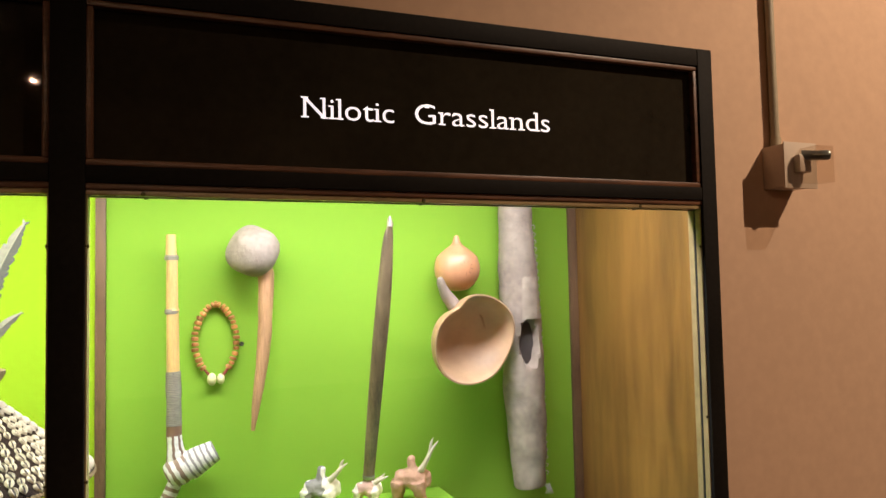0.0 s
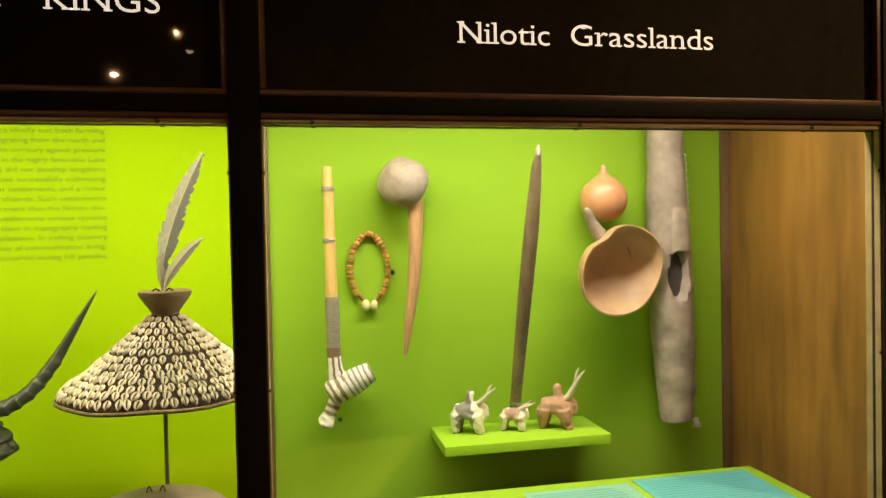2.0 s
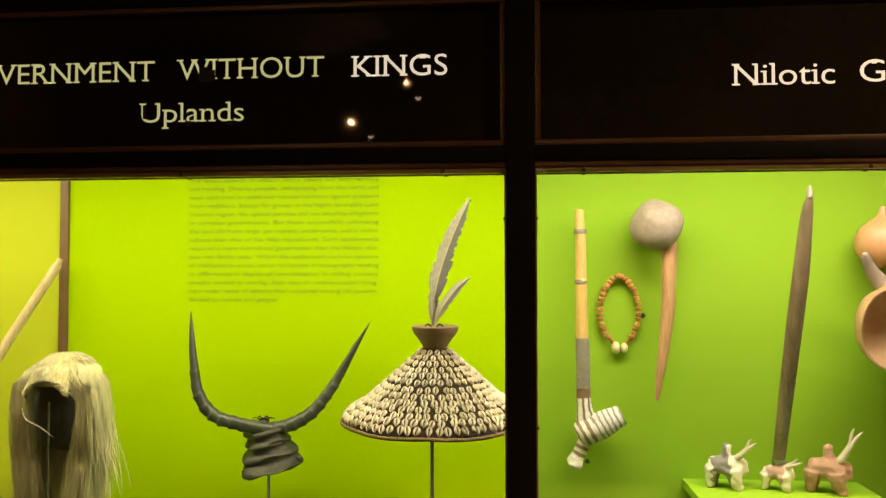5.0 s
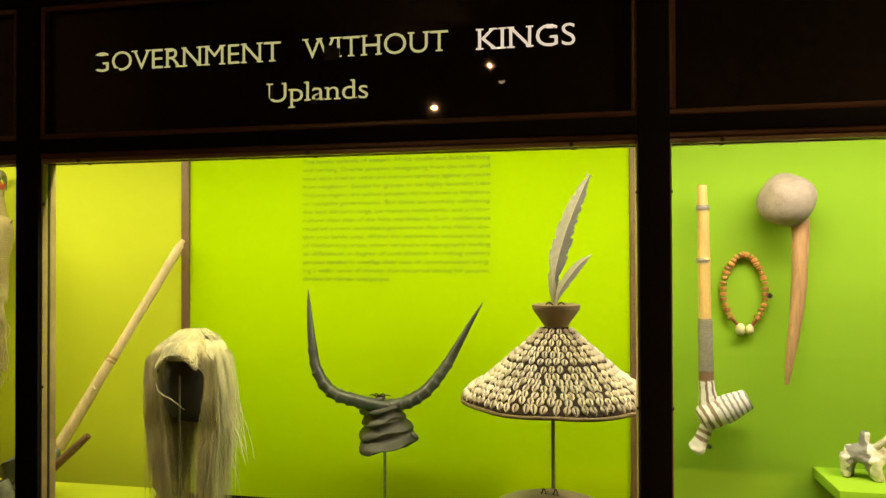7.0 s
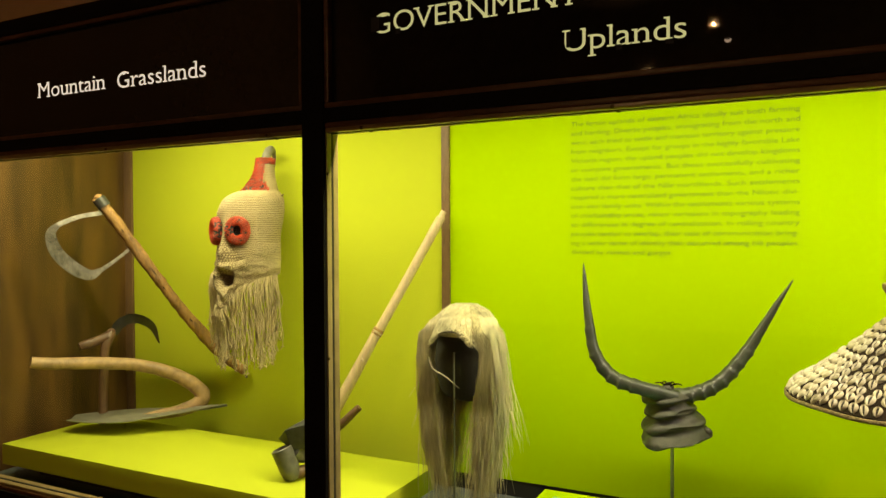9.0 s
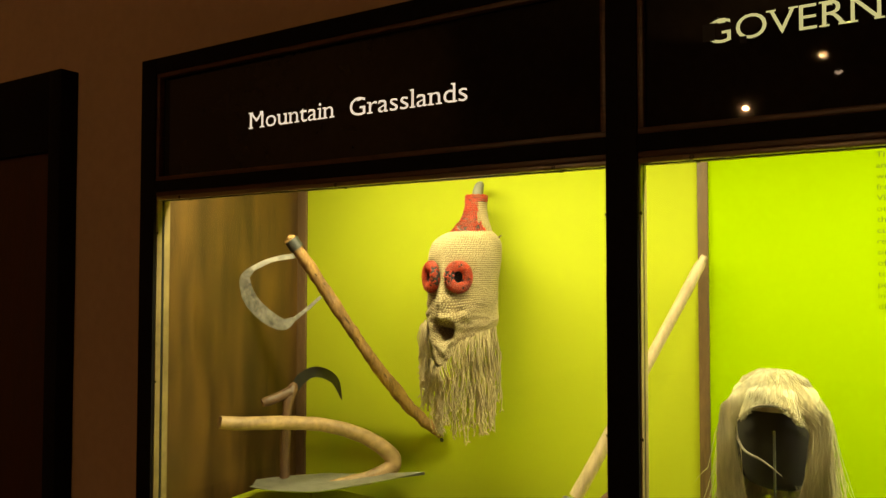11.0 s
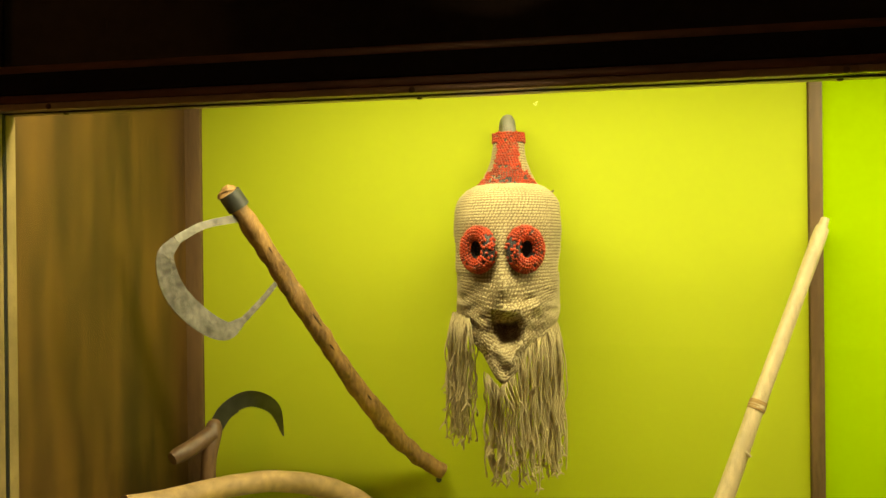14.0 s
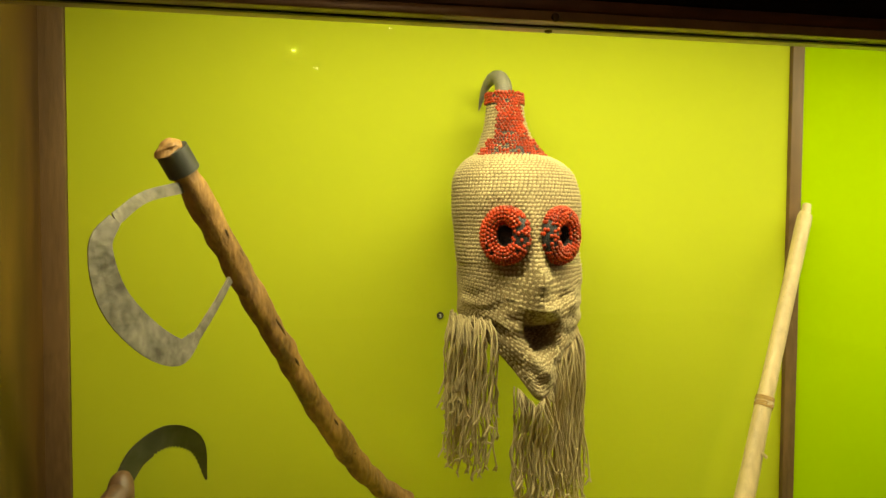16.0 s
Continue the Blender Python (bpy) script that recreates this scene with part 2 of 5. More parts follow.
def lathe(profile, place, seg=32, n=None, bm=None, squash=1.0, wobble=0.0, freq=20.0):
    """A turned body: profile rows (radius, height), put at the pose place."""
    bm = bm or bmesh.new()
    uvl = bm.loops.layers.uv.verify()
    rows = glide(profile, n) if n else [np.array(p, float) for p in profile]
    rings, along = [], [0.0]
    for k, (r, z) in enumerate(rows):
        ring = []
        for j in range(seg):
            a = 2 * math.pi * j / seg
            p = Vector((r * math.cos(a), r * math.sin(a) * squash, z))
            if wobble:
                p *= 1 + wobble * noise.noise(p * freq)
            ring.append(bm.verts.new(place @ p))
        rings.append(ring)
        if k:
            along.append(along[-1] + float(np.hypot(*(rows[k] - rows[k - 1]))))
    rad = max(r for r, z in rows)
    for k in range(len(rows) - 1):
        for j in range(seg):
            f = bm.faces.new((rings[k][j], rings[k][(j + 1) % seg], rings[k + 1][(j + 1) % seg], rings[k + 1][j]))
            for lp, (uu, vv) in zip(f.loops, ((j, k), (j + 1, k), (j + 1, k + 1), (j, k + 1))):
                lp[uvl].uv = (2 * math.pi * rad * uu / seg, along[vv])
    if rows[0][0] > 1e-3:
        bm.faces.new(rings[0][::-1])
    if rows[-1][0] > 1e-3:
        bm.faces.new(rings[-1])
    bmesh.ops.remove_doubles(bm, verts=bm.verts, dist=1e-5)
    return bm


def lump(bm, amount, freq, seed=0.0):
    bm.normal_update()
    for v in bm.verts:
        v.co += v.normal * amount * noise.noise(v.co * freq + Vector((seed, seed, seed)))
    return bm


def ball(c, r, bm=None, u=10, v=7, scale=(1, 1, 1)):
    bm = bm or bmesh.new()
    bmesh.ops.create_uvsphere(bm, u_segments=u, v_segments=v, radius=r, matrix=Matrix.LocRotScale(c, None, scale))
    return bm


def lettering(name, body, mat, parent, x0, x1, y, base, cap, depth=0.0006, heavy=0.0, label="", spaced=1.0, serif=False):
    """One line of writing in the built-in font, facing -y, from x0 to x1 with its capitals cap high."""
    data = bpy.data.curves.new(name, "FONT")
    data.body, data.size, data.extrude, data.offset, data.space_word = body, 1.0, 0.0, heavy, spaced
    data.resolution_u = 4
    tmp = new(name, data)
    bpy.context.view_layer.update()
    got = bpy.data.meshes.new_from_object(tmp.evaluated_get(bpy.context.evaluated_depsgraph_get()))
    bpy.data.objects.remove(tmp)
    bars = []
    if serif:
        used = {}
        for p in got.polygons:
            for e in p.edge_keys:
                used[e] = used.get(e, 0) + 1
        for (i, j), count in used.items():
            p, q = got.vertices[i].co, got.vertices[j].co
            if count == 1 and abs(p.y - q.y) < 0.006 and 0.04 < abs(p.x - q.x) < 0.2:
                lo_x, hi_x, foot = min(p.x, q.x), max(p.x, q.x), p.y < 0.05
                if foot or p.y > 0.40:
                    bars.append((lo_x - 0.066, hi_x + (0.066 if foot or body.isupper() or p.x < 0.3 else 0.0), p.y, p.y + (0.048 if foot else -0.048)))
    xs = [v.co.x for v in got.vertices] + [x for t in bars for x in t[:2]]
    lo, hi = min(xs), max(xs)
    k, h = (x1 - x0) / (hi - lo), cap / 0.72
    for v in got.vertices:
        v.co = Vector((x0 + (v.co.x - lo) * k, y - depth, base + v.co.y * h))
    if bars:
        bm = bmesh.new()
        bm.from_mesh(got)
        for xa, xb, ya, yb in bars:
            vs = [bm.verts.new((x0 + (x - lo) * k, y - depth - 0.0003, base + z * h)) for x, z in ((xa, ya), (xb, ya), (xb, yb), (xa, yb))]
            bm.faces.new(vs)
        bm.to_mesh(got)
        bm.free()
    got.materials.append(mat)
    ob = new(name, got)
    ob.parent = parent
    if parent.type == "EMPTY":
        ob.location = -parent.location
    return tagged(ob, label)

# ---- the room ----
FACE = 1.355   # front of the case's frame
WALL = 1.41    # gallery wall beside and above the case


def structure(name, bm, mat, label):
    return tagged(part(name, bm, mat, smooth=False), label, kind="structure")


structure("floor", box(-5.2, 4.7, -9.2, 2.2, -0.1, 0.0), M_FLOOR, "dark carpeted gallery floor")
structure("ceiling", box(-5.2, 4.7, -9.2, 2.2, 4.45, 4.55), M_CEIL, "dark painted gallery ceiling")
structure("wall_right_of_case", box(1.268, 4.6, WALL, 2.1, 0, 4.45), M_WALL, "salmon plaster wall beside the display case")
structure("wall_above_case", box(-2.608, 1.268, WALL, 2.1, 2.106, 4.45), M_WALL, "salmon plaster wall above the display case")
structure("wall_between_cases", box(-5.1, -2.608, WALL, 2.1, 0, 4.45), M_WALL, "salmon plaster wall between two display cases")
structure("wall_east", box(4.6, 4.7, -9.2, 2.1, 0, 4.45), M_WALL, "plain plaster wall closing the gallery")
structure("wall_west", box(-5.2, -5.1, -9.2, 2.1, 0, 4.45), M_WALL, "plain plaster wall closing the gallery")
structure("wall_south", box(-5.1, 4.6, -9.2, -9.1, 0, 4.45), M_WALL, "plain plaster wall closing the gallery")

# ---- the display case ----
case = thing("display_case", (-0.67, 1.6, 0.0), "long black-framed museum display case with three lit glazed bays", "display case")
X0, X1, TOP, RAIL = -2.60, 1.262, 2.105, 1.757
part("stile", box(X0, -2.545, FACE, 1.40, 0, TOP, 0.002), M_BLACK, case)
part("stile", box(1.222, X1, FACE, 1.40, 0, TOP, 0.002), M_BLACK, case)
part("mullion", box(-1.352, -1.298, FACE, 1.40, 0.83, 2.065, 0.002), M_BLACK, case)
part("mullion", box(-0.088, -0.035, FACE, 1.40, 0.83, 2.065, 0.002), M_BLACK, case)
part("top_rail", box(-2.545, 1.222, FACE + 0.001, 1.40, 2.065, TOP, 0.002), M_BLACK, case)
part("bottom_rail", box(-2.545, 1.222, FACE + 0.001, 1.40, 0.74, 0.83, 0.002), M_BLACK, case)
part("base_panel", box(-2.545, 1.222, FACE + 0.02, 1.40, 0.0, 0.74), M_BLACK, case)
part("back_board", box(-2.57, 1.245, 1.95, 1.97, 0.8, 2.08), M_BATTEN, case)
part("case_floor", box(-2.565, 1.24, 1.40, 1.95, 0.80, 0.825), M_GREY, case, "grey case floor")
part("roof_board", box(-2.565, 1.24, 1.40, 1.95, 2.06, 2.085), M_WHITE, case)
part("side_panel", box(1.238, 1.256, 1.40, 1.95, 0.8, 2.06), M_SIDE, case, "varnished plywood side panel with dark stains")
part("side_panel", box(-2.585, -2.567, 1.40, 1.95, 0.8, 2.06), M_SIDE_SHADED, case, "varnished plywood side panel with dark stains")
for x, w in ((-2.550, 0.036), (-1.300, 0.0235), (-0.0565, 0.0225), (1.224, 0.027)):
    part("batten", box(x - w / 2, x + w / 2, 1.922, 1.949, 0.83, 2.05, 0.001), M_BATTEN, case)
for (x0, x1), m, lab in zip(((-2.531, -1.313), (-1.288, -0.0685), (-0.0445, 1.2095)), (M_OLIVE, M_LIME, M_GREEN),
                            ("matt olive-yellow painted back panel", "matt lime-green painted back panel", "matt grass-green painted back panel")):
    foot = 0.826 if m is M_GREEN else 0.87
    part("back_panel", box(x0, x1, 1.93, 1.949, foot, 2.05), m, case, lab)
    if m is not M_GREEN:
        part("skirting", box(x0, x1, 1.934, 1.949, 0.826, 0.869), M_SEAL, case, "dark skirting strip under the back panel")


def frame_of(name, x0, x1, z0, z1, w, y0, y1, mat, bevel=0.003, upright=None):
    """Four mitred-looking lengths round an opening, their outer edges on the rectangle."""
    part(name, box(x0, x1, y0, y1, z1 - w, z1, bevel), mat, case)
    part(name, box(x0, x1, y0, y1, z0, z0 + w, bevel), mat, case)
    u = w if upright is None else upright
    if u:
        part(name, box(x0, x0 + u, y0 + 0.0004, y1, z0 + w, z1 - w, min(bevel, u * 0.4)), mat, case)
        part(name, box(x1 - u, x1, y0 + 0.0004, y1, z0 + w, z1 - w, min(bevel, u * 0.4)), mat, case)


for i, (x0, x1) in enumerate(BAYS):
    part("head_rail", box(x0, x1, FACE + 0.001, 1.40, RAIL, 1.786, 0.002), M_BLACK, case)
    frame_of("panel_moulding", x0, x1, 1.786, 2.065, 0.011, FACE + 0.004, 1.376, M_MOULD)
    frame_of("opening_moulding", x0, x1, 0.83, RAIL, 0.011, FACE + 0.005, 1.40, M_MOULD, upright=0)
    frame_of("glazing_bead", x0, x1, 0.841, RAIL - 0.011, 0.009, 1.363, 1.3795, M_BEAD, 0.0015, upright=0.0035)
    frame_of("glass_seal", x0, x1, 0.842, RAIL - 0.012, 0.0092, 1.380, 1.3855, M_SEAL, 0, upright=0.003)
    frame_of("inner_bead", x0, x1, 0.841, RAIL - 0.011, 0.009, 1.386, 1.404, M_BEAD, 0.0015, upright=0.0035)
    pane = part("glass_pane", box(x0 + 0.002, x1 - 0.002, 1.3805, 1.3845, 0.85, RAIL - 0.02), M_GLASS, case, "clear glass pane", smooth=False)
    pane.visible_shadow = False
    for x in (x0 + 0.088, x0 + 0.59, x0 + 1.093):
        part("screw", lathe(((0.0, 0.0), (0.0042, 0.0004), (0.003, 0.0022), (0.0, 0.0028)), pose(x, 1.3632, RAIL - 0.0165, 90, 0, 0), 10), M_SCREW, case)
        part("screw", lathe(((0.0, 0.0), (0.0042, 0.0004), (0.003, 0.0022), (0.0, 0.0028)), pose(x + 0.004, 1.394, RAIL - 0.0200, 180, 0, 0), 10), M_SCREW, case)
    for z in (1.652, 1.27):
        for x in (x0 + 0.002, x1 - 0.002):
            part("screw", lathe(((0.0, 0.0), (0.0042, 0.0004), (0.003, 0.0022), (0.0, 0.0028)), pose(x, 1.366, z, 90, 0, 0), 10), M_SCREW, case)
    # hidden strip lamp above each opening
    lampbody = thing("strip_lamp", ((x0 + x1) / 2, 1.47, 1.99), "white fluorescent strip lamp hidden behind the sign panel", "lamp", "strip lamps in the case")
    part("housing", box(x0 + 0.08, x1 - 0.08, 1.43, 1.52, 2.028, 2.06, 0.004), M_WHITE, lampbody)
    part("tube", tube(((x0 + 0.1, 1.475, 2.014, 0.013), (x1 - 0.1, 1.475, 2.014, 0.013)), 10, 2), glowing("tube_glow", (1.0, 0.9, 0.68), 2.0), lampbody)

SIGNS = []
for x0, x1 in BAYS:
    SIGNS.append(part("sign_panel", box(x0 + 0.004, x1 - 0.004, 1.3765, 1.386, 1.790, 2.061), M_SIGN, case, "black glass sign panel with backlit lettering", smooth=False))
Y = 1.3765
lettering("lettering", "Mountain", M_LETTER, SIGNS[0], -2.231, -1.969, Y, 1.892, 0.041, serif=True, heavy=-0.005, label="backlit serif lettering")
lettering("lettering", "Grasslands", M_LETTER, SIGNS[0], -1.927, -1.636, Y, 1.889, 0.041, heavy=-0.005, serif=True)
lettering("lettering", "GOVERNMENT", M_LETTER2, SIGNS[1], -1.188, -0.769, Y, 1.926, 0.042, heavy=-0.005, serif=True)
lettering("lettering", "WITHOUT", M_LETTER2, SIGNS[1], -0.724, -0.433, Y, 1.927, 0.042, heavy=-0.005, serif=True)
lettering("lettering", "KINGS", M_LETTER, SIGNS[1], -0.380, -0.197, Y, 1.925, 0.042, heavy=-0.005, serif=True)
lettering("lettering", "Uplands", M_LETTER2, SIGNS[1], -0.799, -0.590, Y, 1.845, 0.040, heavy=-0.005, serif=True)
lettering("lettering", "Nilotic", M_LETTER, SIGNS[2], 0.322, 0.502, Y, 1.892, 0.042, heavy=-0.005, serif=True)
lettering("lettering", "Grasslands", M_LETTER, SIGNS[2], 0.545, 0.845, Y, 1.894, 0.042, heavy=-0.005, serif=True)

for x0, x1, z0, z1 in ((-1.193, -1.174, 1.931, 1.960), (-1.136, -1.1255, 1.920, 1.931), (-0.679, -0.664, 1.922, 1.951), (-0.663, -0.647, 1.922, 1.945), (-0.7915, -0.7850, 1.852, 1.879), (-0.705, -0.694, 1.838, 1.847), (-0.623, -0.610, 1.838, 1.846)):
    part("flaked_patch", box(x0, x1, 1.3748, 1.3753, z0, z1), M_SEAL, SIGNS[1], "black flake hiding part of a letter", smooth=False)

# panel text of the middle bay
BACK = 1.93
panel_text = thing("panel_text", (-0.685, BACK, 1.47), "justified dark green paragraph printed on the lime panel", "text panel")
LINES = ("The fertile uplands of eastern Africa ideally suit both farming", "and herding. Diverse peoples, immigrating from the north and",
         "west, each tried to settle and maintain territory against pressure", "from neighbors. Except for groups in the highly favorable Lake",
         "Victoria region, the upland peoples did not develop kingdoms", "or complex governments. But those successfully cultivating",
         "the land did form large, permanent settlements, and a richer", "culture than that of the Nile marshlands. Such settlements",
         "required a more centralized government than the Nilotic divi-", "sion into family units. Within the settlements various systems",
         "of chieftainship arose, minor variations in topography leading", "to differences in degree of centralization. In rolling country",
         "peoples tended to overlap, their ease of communication bring-", "ing a wider sense of identity than occurred among hill peoples,",
         "divided by ravines and gorges.")
for k, line in enumerate(LINES):
    lettering("text_line", line, M_INK, panel_text, -0.946, -0.424 if k < 14 else -0.697, BACK, 1.7975 - 0.0231 * k, 0.0125, heavy=0.0)

# ---- neighbouring case, conduit and ceiling lamps ----
M_REDWOOD = material("red_brown_panel", (0.055, 0.018, 0.008), 0.45, vary=0.3, fine=20, broad=3, bump=0.04, stretch=(5, 5, 1))
other = thing("display_case", (-3.6, 1.6, 0.0), "unlit black-framed display case with red-brown wood front", "display case")
part("stile", box(-3.02, -2.962, FACE, WALL - 0.001, 0, 2.14, 0.002), M_BLACK, other)
part("top_rail", box(-4.4, -3.02, FACE + 0.001, WALL - 0.001, 1.905, 2.14, 0.002), M_BLACK, other)
part("front_panel", box(-4.4, -3.02, FACE + 0.02, WALL - 0.001, 0, 1.905), M_REDWOOD, other)

M_CONDUIT = material("painted_conduit", (0.33, 0.27, 0.17), 0.5, vary=0.1, fine=60, bump=0.05)
M_BOX = material("beige_enamel_box", (0.55, 0.44, 0.33), 0.45, vary=0.06, bump=0.04)
M_CLEAR = clear_glass("clear_plastic", (0.93, 0.9, 0.86))
outlet = thing("outlet_box", (1.5, WALL, 1.84), "beige surface-mounted outlet box with metal conduit on the wall", "electrical box")
part("conduit", tube(((1.485, WALL - 0.013, 4.44, 0.0105), (1.485, WALL - 0.013, 2.6, 0.0105), (1.487, WALL - 0.013, 1.90, 0.0105)), 12, 6), M_CONDUIT, outlet, "painted metal conduit")
part("connector", tube(((1.487, WALL - 0.014, 1.922, 0.0125), (1.487, WALL - 0.014, 1.897, 0.0140)), 12, 2), M_CONDUIT, outlet)
part("box", box(1.456, 1.552, WALL - 0.066, WALL, 1.794, 1.897, 0.003), M_BOX, outlet)
part("cover_plate", box(1.453, 1.555, WALL - 0.070, WALL - 0.0665, 1.790, 1.900, 0.001), M_BOX, outlet)
part("plug", box(1.478, 1.515, WALL - 0.092, WALL - 0.0705, 1.825, 1.868, 0.006), M_BOX, outlet)
part("knob", tube(((1.495, WALL - 0.080, 1.866, 0.014), (1.515, WALL - 0.100, 1.864, 0.012), (1.535, WALL - 0.118, 1.863, 0.012), (1.540, WALL - 0.122, 1.863, 0.008)), 14, 10), M_STEEL, outlet, "shiny metal knob")
part("guard", box(1.500, 1.556, WALL - 0.118, WALL - 0.071, 1.800, 1.885, 0.002), M_CLEAR, outlet, "clear plastic guard")

M_CAN = material("black_lamp_can", (0.01, 0.01, 0.01), 0.5, bump=0.0)
M_LENS = glowing("warm_lens_and_glint", (1.0, 0.70, 0.48), 9.0)
# the fixture at (-1.22, -6.80) is added, to make a glint under the first
for x, y, z in ((-1.38, -7.0, 4.13), (-2.39, -8.05, 3.83), (-2.09, -8.05, 3.60), (-1.22, -6.80, 3.87), (3.0, -0.25, 4.0)):
    can = thing("ceiling_spotlight", (x, y, 4.44), "black ceiling spotlight with a warm lamp", "spotlight", "gallery spotlights")
    part("stem", tube(((x, y, 4.448, 0.01), (x, y, z + 0.06, 0.01)), 8, 2), M_CAN, can)
    if y < -6 and x > -2.3:
        part("lens", lathe(((0.0, 0.0), (0.040, 0.0), (0.038, 0.006), (0.0, 0.008)), pose(x, y + 0.045, z, -75, 0, 0), 20), M_LENS, can, "warm glowing disc as lamp lens and glint")
    part("can", lathe(((0.0, 0.10), (0.05, 0.10), (0.055, 0.0), (0.05, 0.0), (0.046, 0.09), (0.0, 0.092)), pose(x, y, z + 0.03, 0, 0, 0) @ pose(0, 0, 0, -60, 0, 0) @ pose(0, 0, -0.02), 20), M_CAN, can)

# ---- plinth, decks and shelf ----
def slab(name, x0, x1, y0, y1, z0, z1, mat, label, category):
    ob = thing(name, ((x0 + x1) / 2, (y0 + y1) / 2, z0), label, category)
    part("top", box(x0, x1, y0, y1, z0, z1, 0.0015), mat, ob)
    return ob


plinth = slab("plinth", -2.495, -1.27, 1.43, 1.79, 0.868, 0.926, M_OLIVE, "low olive-yellow painted plinth on the case floor", "plinth")
part("support", box(-2.43, -1.33, 1.50, 1.75, 0.825, 0.868), M_SEAL, plinth)
deck_m = slab("label_deck", -0.955, -0.12, 1.42, 1.745, 0.90, 0.93, M_LIME, "lime-green label deck on the case floor", "label deck")
part("support", box(-0.90, -0.18, 1.48, 1.70, 0.825, 0.90), M_SEAL, deck_m)
deck_r = slab("label_deck", 0.03, 1.137, 1.42, 1.70, 0.90, 0.932, M_GREEN, "grass-green label deck on the case floor", "label deck")
part("support", box(0.08, 1.08, 1.48, 1.66, 0.825, 0.90), M_SEAL, deck_r)
M_TEAL = material("pale_teal_card", (0.22, 0.46, 0.36), 0.4, vary=0.04, bump=0.0)
M_BLUE = material("blue_card", (0.11, 0.40, 0.42), 0.4, vary=0.04, bump=0.0)
M_BAR = material("blue_print", (0.11, 0.35, 0.34), 0.5, bump=0.0)


def card(x0, x1, y0, y1, z, mat, label, bars):
    ob = thing("label_card", ((x0 + x1) / 2, (y0 + y1) / 2, z), label, "label card", "label cards on the decks")
    part("card", box(x0, x1, y0, y1, z, z + 0.002), mat, ob)
    for k in range(bars):
        yy = y1 - 0.025 - 0.014 * k
        if yy > y0 + 0.01:
            part("print_bar", box(x0 + 0.015, x1 - 0.02 - 0.03 * random.random(), yy, yy + 0.004, z + 0.0021, z + 0.0025), M_BAR, ob)


card(0.52, 0.78, 1.43, 1.655, 0.932, M_TEAL, "pale teal printed label card on the green deck", 12)
card(0.80, 1.10, 1.43, 1.672, 0.932, M_BLUE, "blue printed label card on the green deck", 12)
card(-0.92, -0.60, 1.43, 1.70, 0.930, M_TEAL, "pale teal printed label card on the lime deck", 14)
shelf = slab("wall_shelf", 0.357, 0.782, 1.743, 1.929, 1.005, 1.029, M_GREEN, "small grass-green shelf fixed to the back panel", "shelf")

M_DISC = material("dark_number_disc", (0.05, 0.055, 0.03), 0.5, bump=0.0)
M_NUMERAL = material("white_numeral", (0.7, 0.7, 0.6), 0.6, vary=0.05, bump=0.0)
for x, z in ((0.264, 1.441), (0.120, 1.066), (-1.955, 1.40), (-2.022, 1.072)):
    d = thing("number_disc", (x, 1.928, z), "small dark round number disc on the back panel", "number disc", "number discs")
    part("disc", lathe(((0.0, 0.0), (0.006, 0.0), (0.006, 0.0015), (0.0, 0.0016)), pose(x, 1.9295, z, 90, 0, 0), 16), M_DISC, d)
    if x == -1.955:
        lettering("numeral", "2", M_NUMERAL, d, x - 0.0022, x + 0.0022, 1.9275, z - 0.003, 0.006)

# ---- things of the green bay ----
M_BAMBOO = material("pale_bamboo", (0.66, 0.42, 0.14), 0.45, vary=0.18, fine=60, broad=8, bump=0.08, stretch=(6, 6, 1))
M_TWINE = woven("grey_twine_wrap", (0.32, 0.28, 0.20), 0.004, 0.05, 0.7)
M_BROWNBAND = material("brown_clay", (0.20, 0.11, 0.06), 0.8, vary=0.2, bump=0.15)
M_STRIPE_U = striped("white_clay_with_brown_strokes", (0.68, 0.65, 0.58), (0.18, 0.11, 0.07), 0, 0.021, 0.6)
M_STRIPE_V = striped("white_clay_with_grey_rings", (0.62, 0.58, 0.52), (0.24, 0.21, 0.19), 1, 0.0125, 0.62)
M_STRIPE_D = striped("white_clay_with_broad_strokes", (0.66, 0.62, 0.55), (0.24, 0.16, 0.105), 1, 0.018, 0.52)
M_PIPEMOUTH = material("near_black_pipe_mouth", (0.02, 0.018, 0.016), 0.9, bump=0.1)
px, py = 0.101, 1.872
pipe = thing("tobacco_pipe", (px, py, 1.07), "long bamboo-stemmed pipe with a white-painted clay bowl, hung on the panel", "pipe")
part("stem", tube(((px - 0.002, py, 1.71, 0.011), (px - 0.002, py, 1.66, 0.0128), (px, py, 1.652, 0.0142), (px, py, 1.64, 0.0132), (px, py, 1.54, 0.0142), (px + 0.001, py, 1.53, 0.0158), (px + 0.001, py, 1.52, 0.0142), (px + 0.002, py, 1.38, 0.0148)), 16, 42), M_BAMBOO, pipe)
for z in (1.655, 1.528):
    part("binding", tube(((px - 0.001, py, z + 0.006, 0.0150), (px - 0.001, py, z, 0.0163), (px - 0.001, py, z - 0.006, 0.0152)), 16, 6), M_TWINE, pipe)
part("wrapping", tube(((px + 0.002, py, 1.388, 0.0165), (px + 0.003, py, 1.34, 0.0178), (px + 0.004, py, 1.31, 0.0165), (px + 0.004, py, 1.262, 0.0180)), 18, 16, wobble=0.06), M_TWINE, pipe, "grey twine wrapping")
part("collar", tube(((px + 0.004, py, 1.262, 0.0172), (px + 0.004, py, 1.238, 0.0176)), 18, 4), M_BROWNBAND, pipe)
